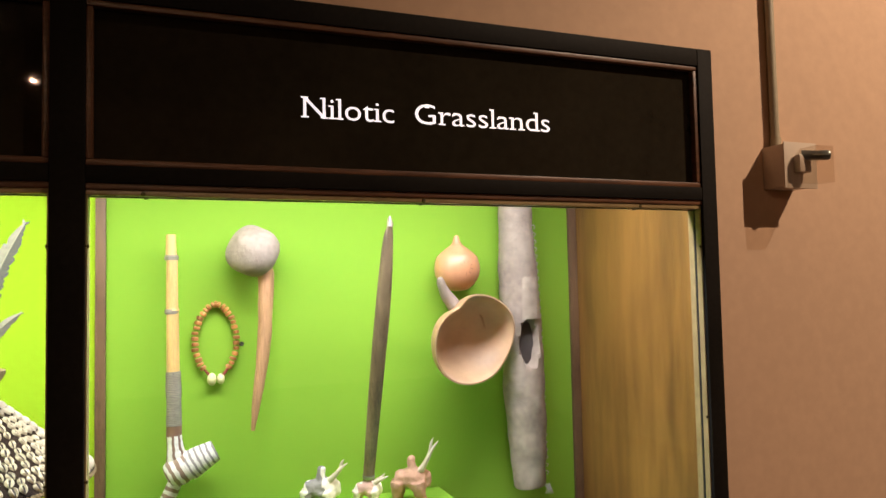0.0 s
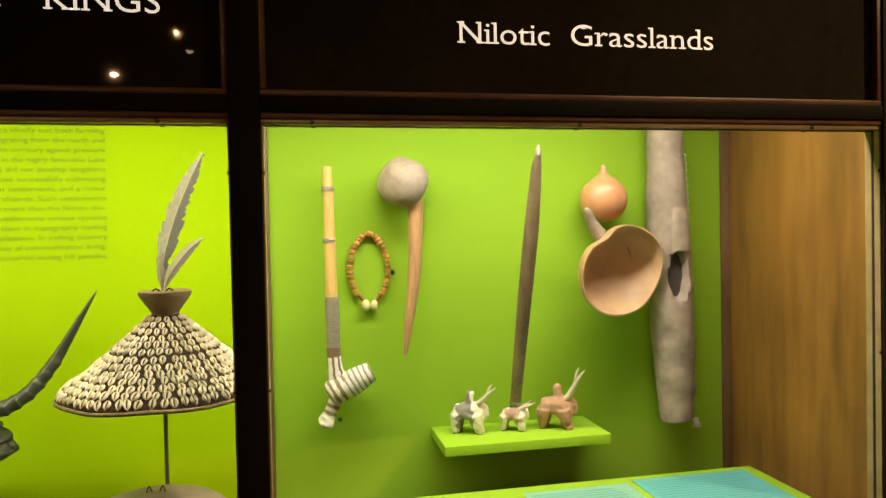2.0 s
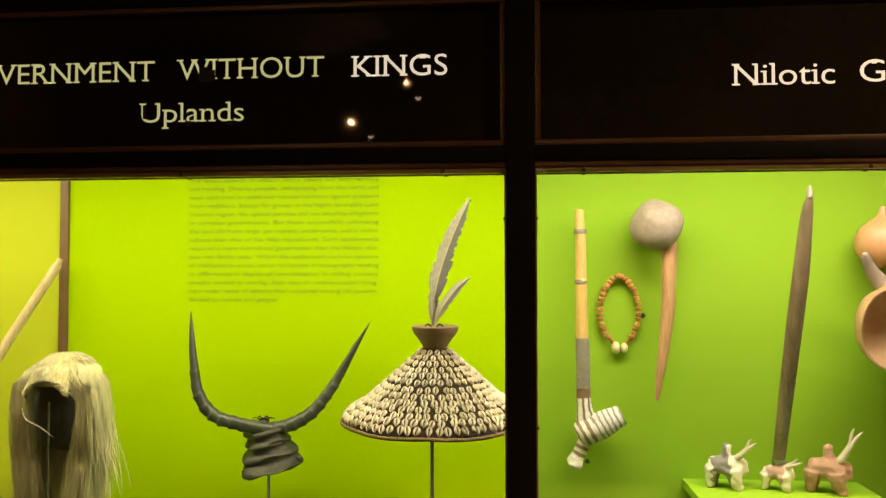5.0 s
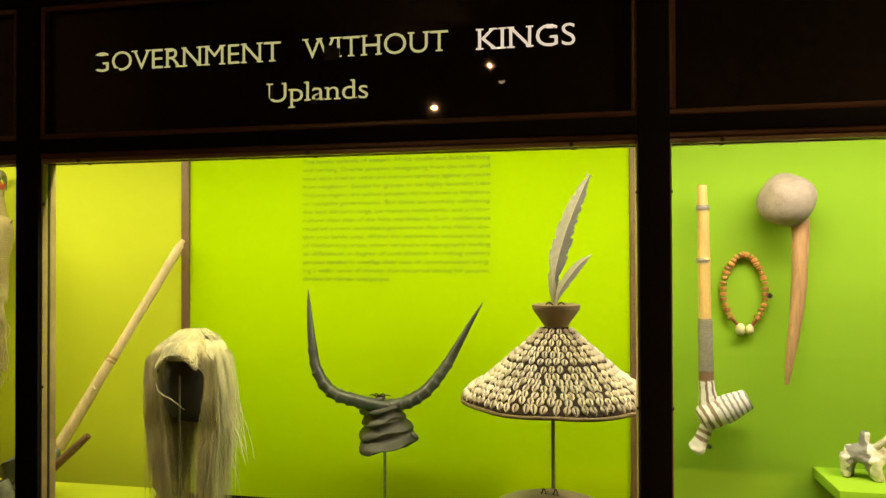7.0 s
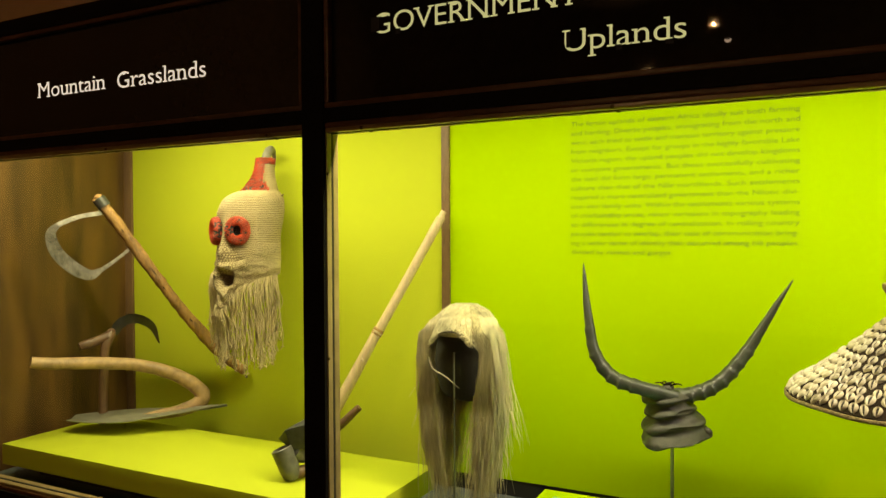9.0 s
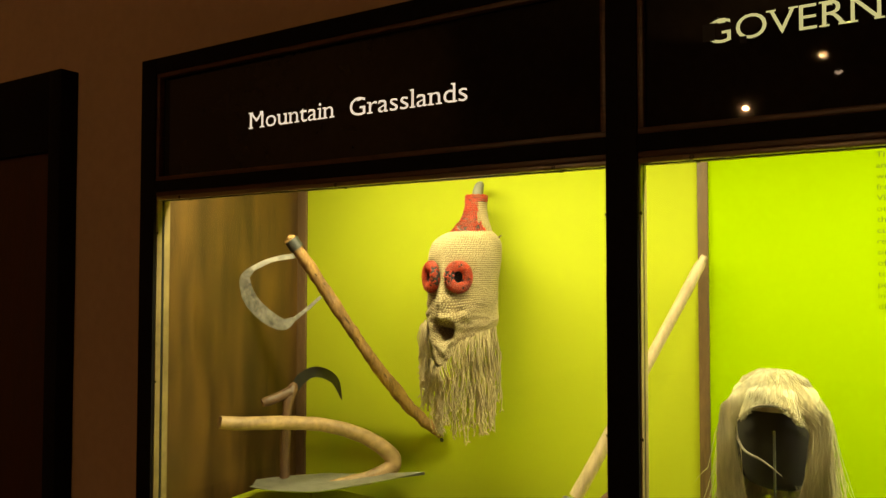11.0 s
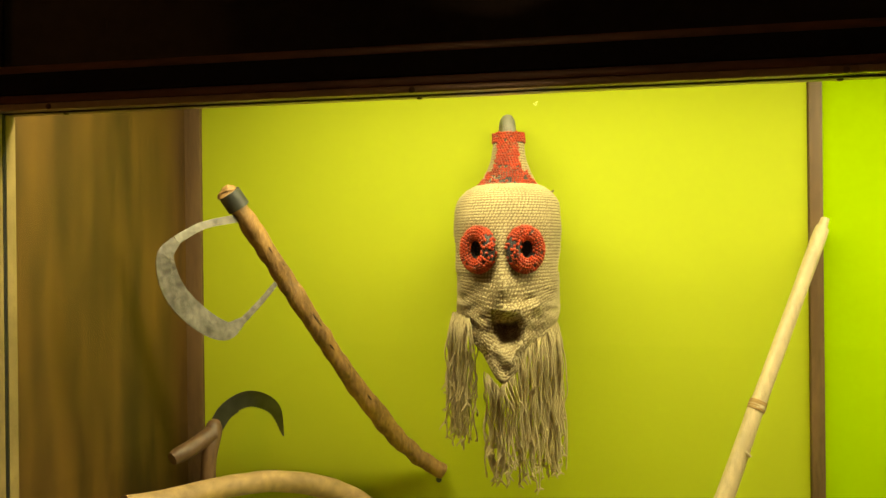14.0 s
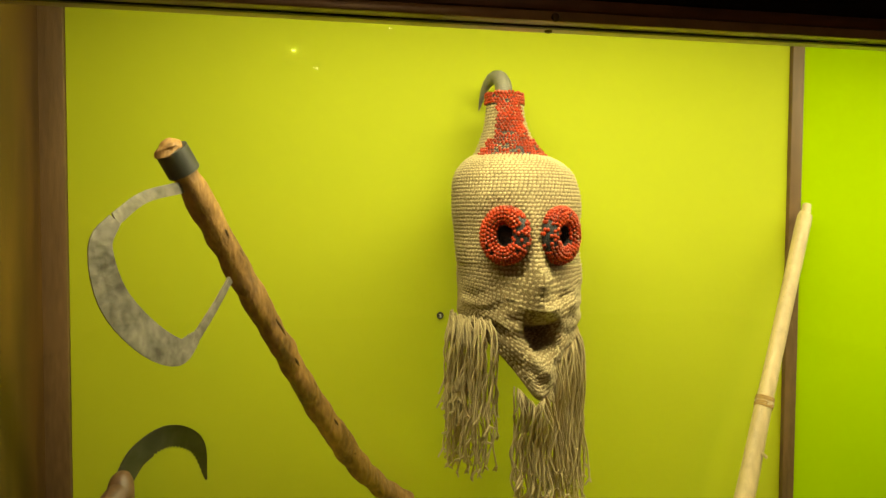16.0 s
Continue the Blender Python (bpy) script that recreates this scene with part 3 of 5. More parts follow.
part("neck", tube(((px + 0.004, py, 1.240, 0.0176), (px + 0.006, py, 1.215, 0.0186), (px + 0.010, py, 1.185, 0.024)), 20, 10), M_STRIPE_U, pipe)
part("elbow", lathe(((0.001, 0.040), (0.026, 0.034), (0.034, 0.010), (0.034, -0.012), (0.026, -0.032), (0.001, -0.038)), pose(px + 0.020, py - 0.004, 1.162, 0, 60, 0), 24, 20), M_STRIPE_D, pipe)
part("bowl", tube(((px + 0.034, py - 0.006, 1.165, 0.034), (px + 0.058, py - 0.008, 1.179, 0.032), (px + 0.088, py - 0.010, 1.195, 0.026), (px + 0.096, py - 0.010, 1.199, 0.0245)), 22, 16, ends=False), M_STRIPE_V, pipe)
# near-black plug set in the open end of the bowl
part("bowl_mouth", tube(((px + 0.090, py - 0.010, 1.196, 0.0235), (px + 0.078, py - 0.010, 1.190, 0.017), (px + 0.07, py - 0.01, 1.186, 0.003)), 18, 6), M_PIPEMOUTH, pipe, "near-black pipe mouth")
part("tail", tube(((px + 0.010, py, 1.142, 0.016), (px - 0.002, py, 1.112, 0.0165), (px - 0.014, py, 1.088, 0.0165)), 18, 10), M_STRIPE_D, pipe)
part("foot", tube(((px - 0.013, py, 1.090, 0.018), (px - 0.022, py, 1.074, 0.019), (px - 0.026, py, 1.068, 0.014)), 12, 6, wobble=0.3, freq=90), material("white_clay", (0.7, 0.68, 0.6), 0.85, vary=0.15, bump=0.2), pipe)

M_CLUBHEAD = material("grey_brown_club_head", (0.32, 0.25, 0.185), 0.75, vary=0.18, fine=80, broad=22, bump=0.7)
M_CLUBWOOD = material("worn_tan_wood", (0.40, 0.22, 0.10), 0.5, vary=0.28, fine=50, broad=10, bump=0.15, stretch=(5, 5, 0.7))
club = thing("knobbed_club", (0.29, 1.9, 1.236), "wooden club with a round grey-brown head, hung on the panel", "club")
part("head", lump(ball((0.286, 1.866, 1.669), 0.062, None, 32, 20, (1.02, 1, 0.97)), 0.010, 16), M_CLUBHEAD, club)
part("handle", tube(((0.310, 1.866, 1.63, 0.0205), (0.318, 1.868, 1.605, 0.020), (0.315, 1.868, 1.50, 0.0175), (0.307, 1.866, 1.40, 0.0155), (0.292, 1.864, 1.30, 0.0105), (0.283, 1.862, 1.236, 0.0045)), 16, 30, wobble=0.12, freq=25), M_CLUBWOOD, club)

M_BEADS = material("orange_brown_bead", (0.46, 0.19, 0.045), 0.45, vary=0.25, fine=80, bump=0.15, per_object=0.35)
M_CORD = material("red_brown_cord", (0.26, 0.05, 0.025), 0.7, bump=0.2)
M_YBEAD = material("pale_yellow_bead", (0.66, 0.60, 0.30), 0.4, vary=0.08, bump=0.05)
neck = thing("bead_necklace", (0.2, 1.915, 1.34), "string of orange-brown beads with two pale beads, hung on the panel", "necklace")
bead_me = None
cx, cz, rx, rz = 0.202, 1.452, 0.049, 0.082
NB = 31
loop = []
for k in range(NB):
    a = radians(-52 + 284 * k / (NB - 1))
    tip = 1.0 + 0.10 * max(0, math.sin(a)) ** 6
    loop.append((cx + rx * math.cos(a) + 0.001 * math.sin(k * 2.1), cz + rz * tip * math.sin(a), a))
for k, (x, z, a) in enumerate(loop):
    p, q = loop[max(k - 1, 0)], loop[min(k + 1, NB - 1)]
    ang = math.atan2(q[1] - p[1], q[0] - p[0])
    if bead_me is None:
        ob = part("bead", lathe(((0.002, -0.0046), (0.0068, -0.0040), (0.0082, 0.0), (0.0068, 0.0040), (0.002, 0.0046)), Matrix(), 12), M_BEADS, neck)
        bead_me = ob.data
    else:
        ob = new("bead", bead_me)
        ob.parent = neck
    s = 0.86 + 0.3 * random.random()
    ob.matrix_basis = Matrix.Translation(-neck.location) @ Matrix.Translation((x, 1.917, z)) @ Matrix.Rotation(-ang, 4, "Y") @ Matrix.Rotation(radians(90), 4, "Y") @ Matrix.Diagonal((s, s, 0.75 + 0.45 * random.random(), 1))
lo, ro = loop[-1], loop[0]
part("cord", tube(((lo[0], 1.917, lo[1], 0.003), (lo[0] + 0.010, 1.917, 1.375, 0.0036), (0.192, 1.917, 1.360, 0.0034)), 8, 8), M_CORD, neck)
part("cord", tube(((ro[0], 1.917, ro[1], 0.003), (ro[0] - 0.006, 1.917, 1.378, 0.0036), (0.215, 1.917, 1.362, 0.0034)), 8, 8), M_CORD, neck)
for x, s in ((0.192, 1.0), (0.213, 0.85)):
    part("pale_bead", ball((x, 1.914, 1.359), 0.0155 * s, None, 14, 10, (0.72, 0.9, 1.0)), M_YBEAD, neck, "pale yellow bead")

M_DARKWOOD = material("dark_polished_wood", (0.17, 0.120, 0.062), 0.38, vary=0.35, fine=40, broad=8, bump=0.12, stretch=(6, 6, 0.5))
M_TIPWOOD = material("pale_worn_tip", (0.25, 0.20, 0.14), 0.6, vary=0.15, bump=0.1)
stick = thing("pointed_stick", (0.56, 1.85, 1.05), "long dark pointed wooden stick leaning before the panel", "stick")
part("shaft", tube(((0.586, 1.695, 1.722, 0.0065), (0.583, 1.705, 1.68, 0.0135), (0.578, 1.73, 1.55, 0.0185), (0.571, 1.77, 1.38, 0.0185), (0.566, 1.81, 1.22, 0.0165), (0.563, 1.84, 1.10, 0.0145), (0.562, 1.846, 1.06, 0.014)), 14, 30, flat=0.65, side=(1, 0, 0)), M_DARKWOOD, stick)
part("tip", tube(((0.5862, 1.694, 1.745, 0.002), (0.586, 1.695, 1.735, 0.0058), (0.586, 1.6952, 1.719, 0.0075)), 12, 6), M_TIPWOOD, stick, "pale worn tip")
part("ring", tube(((0.5632, 1.839, 1.106, 0.0158), (0.563, 1.841, 1.098, 0.0158)), 14, 2), M_STEEL, stick)

M_GOURD = material("polished_orange_gourd", (0.52, 0.255, 0.115), 0.38, vary=0.18, fine=25, broad=9, bump=0.06)
M_ETCH = material("etched_dark_line", (0.22, 0.08, 0.03), 0.6, bump=0.0)
gourd = thing("gourd_bottle", (0.825, 1.87, 1.56), "round orange-brown gourd bottle with etched marks", "gourd")
gbody = part("body", lathe(((0.0, -0.062), (0.03, -0.056), (0.055, -0.030), (0.062, 0.0), (0.055, 0.030), (0.035, 0.050), (0.016, 0.064), (0.009, 0.078), (0.006, 0.088), (0.0, 0.090)), pose(0.824, 1.862, 1.622), 32, 40), M_GOURD, gourd)
for k in range(7):
    a = radians(150 - 40 * k)
    part("etched_mark", tube(((0.826 + 0.012 * math.cos(a), 1.8015, 1.622 + 0.012 * math.sin(a), 0.0009), (0.826 + 0.020 * math.cos(a), 1.803, 1.622 + 0.020 * math.sin(a), 0.0009)), 5, 2), M_ETCH, gbody)

M_LADLE = material("pale_calabash_inside", (0.56, 0.36, 0.19), 0.5, vary=0.16, fine=20, broad=7, bump=0.06)
M_LADLEOUT = material("tan_calabash_skin", (0.47, 0.27, 0.13), 0.4, vary=0.2, fine=20, broad=6, bump=0.06)
ladle = thing("calabash_ladle", (0.83, 1.85, 1.34), "open calabash ladle, pale inside, with a short curved handle", "ladle")
face = pose(0.840, 1.770, 1.441, 96, 0, 12)


def bowl_shell(mat_in, mat_out):
    """A half shell, outside and inside skins, with an egg-shaped rim."""
    bm = bmesh.new()
    seg, deep = 40, 10

    def skin(scale, depth, flip):
        rings = []
        for i in range(deep + 1):
            u = i / deep
            ring = []
            for j in range(seg):
                a = 2 * math.pi * j / seg
                egg = (1 + 0.06 * math.cos(a + 2.1) + 0.05 * math.cos(2 * a - 0.75)) * (1 + 0.010 * math.sin(5 * a)) - 0.10 * math.exp(-((a - 2.25) / 0.28) ** 2)
                r = 0.121 * scale * egg * math.cos(u * math.pi / 2 * 0.985)
                z = -depth * math.sin(u * math.pi / 2) + 0.004 * math.sin(3 * a) * (1 - u)
                ring.append(bm.verts.new(face @ Vector((r * math.cos(a), r * math.sin(a), z))))
            rings.append(ring)
        for i in range(deep):
            for j in range(seg):
                q = (rings[i][j], rings[i][(j + 1) % seg], rings[i + 1][(j + 1) % seg], rings[i + 1][j])
                f = bm.faces.new(q if flip else q[::-1])
                f.material_index = 0 if flip else 1
        return rings
    a, b = skin(0.965, 0.086, True), skin(1.0, 0.092, False)
    for j in range(seg):
        bm.faces.new((b[0][j], b[0][(j + 1) % seg], a[0][(j + 1) % seg], a[0][j]))
    return part("bowl", bm, (mat_in, mat_out), ladle)


bowl_shell(M_LADLE, M_LADLEOUT)
part("handle", tube(((0.792, 1.808, 1.522, 0.019), (0.774, 1.806, 1.545, 0.0165), (0.757, 1.798, 1.570, 0.0125), (0.748, 1.79, 1.588, 0.0105), (0.745, 1.786, 1.596, 0.006)), 14, 18, wobble=0.1), M_CLUBHEAD, ladle, "grey-brown handle stub")
part("scar", tube(((0.872, 1.842, 1.510, 0.0015), (0.885, 1.842, 1.485, 0.0030), (0.893, 1.842, 1.458, 0.0015)), 6, 6), M_CLUBWOOD, ladle, "brown stain scar inside the bowl")

M_HIDE = material("grey_hide", (0.34, 0.265, 0.195), 0.85, vary=0.12, fine=50, broad=11, bump=0.6, second=(0.23, 0.180, 0.135))
M_HIDE2 = material("paler_hide_patch", (0.40, 0.32, 0.235), 0.85, vary=0.25, fine=45, broad=12, bump=0.5)
quiver = thing("hide_quiver", (1.02, 1.86, 1.02), "long grey stitched hide quiver with a torn hole", "quiver")
qb = tube(((1.005, 1.866, 1.93, 0.044), (1.005, 1.866, 1.76, 0.047), (1.008, 1.865, 1.60, 0.054), (1.014, 1.862, 1.44, 0.0575), (1.017, 1.860, 1.28, 0.0565), (1.022, 1.858, 1.14, 0.052), (1.024, 1.857, 1.04, 0.046), (1.025, 1.857, 1.022, 0.043)), 40, 90, wobble=0.09, freq=20)
for v in qb.verts:
    d = math.hypot((v.co.x - 1.012) / 0.021, (v.co.z - 1.415) / 0.058)
    if v.co.y < 1.84:
        v.co.y += 0.035 * max(0.0, min(1.0, (1.25 - d) * 3.5))
part("tube", qb, M_HIDE, quiver)
flap = bmesh.new()
for i in range(13):
    for j in range(9):
        u, w = i / 12, j / 8 - 0.5
        a = radians(-90 + 62 * w + 10)
        r = 0.0612 + 0.002 * noise.noise(Vector((u * 5, w * 5, 1)))
        flap.verts.new((1.011 + r * math.cos(a) * (1 - 0.15 * u), 1.864 + r * math.sin(a), 1.48 + 0.115 * u + 0.006 * noise.noise(Vector((w * 9, u, 4)))))
flap.verts.ensure_lookup_table()
for i in range(12):
    for j in range(8):
        k = i * 9 + j
        flap.faces.new((flap.verts[k], flap.verts[k + 1], flap.verts[k + 10], flap.verts[k + 9]))
part("patch", flap, M_HIDE2, quiver, "paler torn hide patch")
# dark disc set in the dent, painting the shade inside the torn hole
part("hole_lining", lathe(((0.0, 0.0), (0.8, 0.0), (0.95, 0.04), (1.0, 0.12)), Matrix.Translation((1.012, 1.838, 1.415)) @ Matrix.Rotation(radians(90), 4, "X") @ Matrix.Diagonal((0.0215, 0.058, 0.05, 1)), 24, wobble=0.1, freq=3), material("shaded_hide_inside", (0.07, 0.055, 0.045), 0.9, bump=0.3), quiver, "torn dark hole")
M_THREAD = material("pale_hide_thread", (0.42, 0.37, 0.30), 0.85, bump=0.2)
for k in range(34):
    z = 1.74 - 0.0205 * k
    r = 0.048 + 0.012 * math.sin(min(1, max(0, (1.76 - z) / 0.55)) * math.pi / 1.6)
    x = 1.003 + 0.013 * (1.74 - z) / 0.7 + r * 0.83
    part("stitch", tube(((x - 0.004, 1.832 + 0.003 * random.random(), z, 0.0014), (x + 0.005, 1.830, z - 0.004, 0.0016), (x + 0.002, 1.834, z - 0.012, 0.0010)), 5, 4), M_THREAD, quiver)
for k in range(5):
    part("thread_end", tube(((1.055 + 0.004 * k, 1.83, 1.028, 0.0014), (1.062 + 0.004 * k, 1.826, 1.014 - 0.002 * k, 0.0016), (1.058 + 0.006 * k, 1.83, 1.002 - 0.005 * random.random(), 0.0012)), 5, 6), M_THREAD, quiver)


def one_skin(bm, voxel):
    """Overlapping bodies of clay pressed into one skin."""
    rough = bpy.data.meshes.new("clay")
    bm.to_mesh(rough)
    bm.free()
    tmp = new("clay", rough)
    press = tmp.modifiers.new("press", "REMESH")
    press.mode, press.voxel_size = "VOXEL", voxel
    bpy.context.view_layer.update()
    got = bpy.data.meshes.new_from_object(tmp.evaluated_get(bpy.context.evaluated_depsgraph_get()))
    bpy.data.objects.remove(tmp)
    out = bmesh.new()
    out.from_mesh(got)
    bpy.data.meshes.remove(got)
    bpy.data.meshes.remove(rough)
    for _ in range(4):
        bmesh.ops.smooth_vert(out, verts=out.verts, factor=0.5, use_axis_x=True, use_axis_y=True, use_axis_z=True)
    return out


def ox(x, y, z, s, body, front, horn, up, label):
    """A little clay ox with a hump, two pairs of legs and upswept horns, facing +x."""
    ob = thing("clay_ox", (x, y, z), label, "figurine", "clay oxen on the shelf")
    bm = tube(((x - 0.045 * s, y, z + 0.052 * s, 0.012 * s), (x - 0.040 * s, y, z + 0.051 * s, 0.0205 * s), (x - 0.018 * s, y, z + 0.056 * s, 0.0225 * s), (x + 0.008 * s, y, z + 0.058 * s, 0.0255 * s), (x + 0.026 * s, y, z + 0.056 * s, 0.0225 * s), (x + 0.036 * s, y, z + 0.052 * s, 0.012 * s)), 18, 24)
    for dx, dy, to, r in ((-0.033, -0.010, -0.036, 0.0155), (-0.032, 0.011, -0.031, 0.0150), (0.016, -0.011, 0.027, 0.0180), (0.017, 0.010, 0.020, 0.0165)):
        tube(((x + dx * s, y + dy * s, z + 0.052 * s, r * 1.25 * s), (x + (dx * 0.6 + to * 0.4) * s, y + dy * s, z + 0.030 * s, r * 1.0 * s), (x + to * s, y + dy * 0.9 * s, z + 0.010 * s, r * 0.72 * s), (x + to * s, y + dy * 0.9 * s, z + 0.0006, r * 0.62 * s)), 12, 12, bm)
    tube(((x + 0.002 * s, y, z + 0.074 * s, 0.0135 * s), (x + 0.001 * s, y, z + 0.096 * s, 0.0105 * s), (x + 0.001 * s, y, z + 0.106 * s, 0.0105 * s), (x + 0.001 * s, y, z + 0.113 * s, 0.003 * s)), 12, 12, bm)
    tube(((x + 0.020 * s, y, z + 0.070 * s, 0.0165 * s), (x + 0.036 * s, y, z + 0.066 * s, 0.0125 * s), (x + 0.043 * s, y, z + 0.050 * s, 0.0085 * s), (x + 0.041 * s, y, z + 0.036 * s, 0.0055 * s)), 12, 12, bm)
    bm = one_skin(bm, 0.0026)
    lump(bm, 0.0030, 70, x)
    lump(bm, 0.0010, 260, x)
    for f in bm.faces:
        c = f.calc_center_median()
        if c.x > x + 0.012 * s + 0.020 * noise.noise(c * 60) or c.x < x - 0.030 * s + 0.018 * noise.noise(c * 70):
            f.material_index = 1
    around = Matrix.Translation((x, y, z)) @ Matrix.Rotation(radians(-24), 4, "Z") @ Matrix.Translation((-x, -y, -z))
    bm.transform(around)
    part("body", bm, (body, front), ob)
    for dy in (-1, 1):
        hb = tube(((x + 0.024 * s, y + dy * 0.008 * s, z + 0.076 * s, 0.0075 * s), (x + 0.034 * s, y + dy * 0.016 * s, z + (0.083 + 0.014 * up) * s, 0.0062 * s), (x + 0.046 * s, y + dy * 0.020 * s, z + (0.093 + 0.05 * up) * s, 0.0048 * s), (x + (0.060 if dy < 0 else 0.050) * s, y + dy * 0.019 * s, z + (0.103 + 0.085 * up) * s, 0.0034 * s), (x + (0.072 if dy < 0 else 0.056) * s, y + dy * 0.018 * s, z + (0.110 + 0.10 * up) * s, 0.001)), 10, 18, wobble=0.2, freq=120)
        hb.transform(around)
        part("horn", hb, horn, ob, "pale curved horn")
    return ob


M_CLAYGREY = material("grey_clay", (0.20, 0.19, 0.165), 0.8, vary=0.2, fine=70, bump=0.25)
M_CLAYWHITE = material("chalky_white_clay", (0.62, 0.58, 0.45), 0.85, vary=0.2, fine=70, bump=0.3)
M_CLAYPINK = material("pink_brown_clay", (0.38, 0.25, 0.18), 0.8, vary=0.18, fine=60, bump=0.2)
M_TERRA = material("terracotta_clay", (0.37, 0.215, 0.135), 0.8, vary=0.16, fine=60, bump=0.2)
M_HORN = material("ivory_horn_clay", (0.48, 0.42, 0.29), 0.6, vary=0.25, fine=60, bump=0.1)
ox(0.444, 1.85, 1.029, 0.98, M_CLAYGREY, M_CLAYWHITE, M_HORN, 0.12, "small grey and chalk-white clay ox figurine on the shelf")
ox(0.560, 1.84, 1.029, 0.76, M_CLAYPINK, M_CLAYWHITE, M_HORN, -0.10, "smallest pink and white clay ox figurine on the shelf")
ox(0.672, 1.83, 1.029, 1.02, M_TERRA, M_TERRA, M_HORN, 0.42, "terracotta clay ox figurine with tall horns on the shelf")

# ---- things of the lime bay ----
def stand(x, y, z0, z1, r, label):
    ob = thing("display_stand", (x, y, z0), label, "stand", "display stands")
    part("rod", tube(((x, y, z0 + 0.004, r), (x, y, z1, r)), 10, 2), M_STEEL, ob)
    part("foot", lathe(((0.0, 0.0), (0.035, 0.0), (0.035, 0.003), (0.0, 0.0045)), pose(x, y, z0, 0, 0, 0), 24), M_STEEL, ob)
    return ob


# cowrie hat
HX, HY = -0.243, 1.612
M_BASKET = woven("coiled_dark_basketry", (0.27, 0.19, 0.085), 0.005, 0.007, 0.9)
M_LEATHER = material("dark_brown_leather", (0.022, 0.014, 0.009), 0.85, vary=0.3, bump=0.3, spec=0.1)
M_SHELL = material("ivory_cowrie_shell", (0.55, 0.49, 0.36), 0.35, vary=0.14, fine=80, bump=0.04, per_object=0.12)
M_SLIT = material("shell_slit", (0.035, 0.025, 0.018), 0.8, bump=0.0)
M_FEATHER_L = material("pale_feather", (0.29, 0.265, 0.19), 0.7, vary=0.15, fine=120, bump=0.25, stretch=(1, 1, 4))
M_FEATHER_G = material("grey_feather", (0.10, 0.095, 0.07), 0.7, vary=0.2, fine=120, bump=0.25, stretch=(1, 1, 4))
hat = thing("cowrie_hat", (HX, HY, 1.215), "conical hat covered in cowrie shells, with basketry top and feathers", "hat")
SLOPE = ((0.026, 1.388), (0.055, 1.362), (0.100, 1.322), (0.150, 1.280), (0.184, 1.258), (0.202, 1.238))
part("cone", lathe(((0.0, 1.393), *SLOPE, (0.197, 1.231), (0.10, 1.30), (0.0, 1.375)), pose(HX, HY, 0), 64), M_LEATHER, hat)
part("brim", tube([(HX + 0.202 * math.cos(a), HY + 0.202 * math.sin(a), 1.2335 + 0.0015 * math.sin(7 * a), 0.0040) for a in [2 * math.pi * k / 24 for k in range(25)]], 10, 96, ends=False), M_BASKET, hat, "coiled fibre brim")
cup = part("basket_cup", lathe(((0.0, 1.378), (0.024, 1.378), (0.0245, 1.388), (0.034, 1.403), (0.046, 1.419), (0.0505, 1.427), (0.0515, 1.435), (0.046, 1.437), (0.0, 1.434)), pose(HX, HY, 0), 40), M_BASKET, hat, "dark coiled basketry cup")
shell_bm = bmesh.new()
cols, rows_n = (-1.0, -0.82, -0.55, -0.24, 0.24, 0.55, 0.82, 1.0), 6
grid = []
for i in range(rows_n + 1):
    u = -1 + 2 * i / rows_n
    w = max(0.0, 1 - abs(u) ** 1.9) ** 0.72 * (1 + 0.16 * u)
    line = []
    for c in cols:
        h = 0.0062 * math.sqrt(max(0.0, 1 - c * c)) * (0.25 + 0.75 * math.sqrt(max(0, 1 - u * u)))
        if abs(c) < 0.25:
            h -= 0.0034
        line.append(shell_bm.verts.new((c * w * 0.0074 + 1e-6, u * 0.0112, h)))
    grid.append(line)
for i in range(rows_n):
    for j in range(len(cols) - 1):
        f = shell_bm.faces.new((grid[i][j], grid[i][j + 1], grid[i + 1][j + 1], grid[i + 1][j]))
        f.material_index = 1 if j == 3 else 0
slope = glide(SLOPE, 60)
walked = [0.0]
for k in range(60):
    walked.append(walked[-1] + float(np.hypot(*(slope[k + 1] - slope[k]))))
spots = []
s, row = 0.012, 0
while s < walked[-1] - 0.001:
    k = min(range(61), key=lambda i: abs(walked[i] - s))
    r, z = slope[k]
    d = slope[min(k + 1, 60)] - slope[max(k - 1, 0)]
    tilt = math.atan2(-d[1], d[0])
    n = max(7, int(2 * math.pi * r / (0.0140 + 0.0046 * min(1, r / 0.14))))
    for j in range(n):
        spots.append((2 * math.pi * (j + 0.5 * (row % 2)) / n + random.uniform(-0.02, 0.02), r, z + random.uniform(-0.0015, 0.0015), tilt))
    s += 0.0158 + 0.0022 * min(1, r / 0.14)
    row += 1
spots.sort(key=lambda q: math.sin(q[0]))   # the side towards the glass first
first = part("cowrie_shell", shell_bm, (M_SHELL, M_SLIT), hat, "ivory cowrie shell")
shell_me = first.data


def shell_pose(a, r, z, tilt):
    size = 0.70 + 0.30 * min(1, r / 0.14)
    return Matrix.Translation((HX, HY, z)) @ Matrix.Rotation(a, 4, "Z") @ Matrix.Translation((r, 0, 0)) @ Matrix.Rotation(tilt, 4, "Y") @ Matrix.Rotation(radians(90 + random.uniform(-16, 16)), 4, "Z") @ Matrix.Diagonal((size * random.uniform(0.86, 1.08), size * random.uniform(0.86, 1.06), 1, 1))


for i, q in enumerate(spots[:300]):
    ob = first if i == 0 else new("cowrie_shell", shell_me)
    ob.parent = hat
    ob.matrix_basis = Matrix.Translation(-hat.location) @ shell_pose(*q)
rest = bmesh.new()
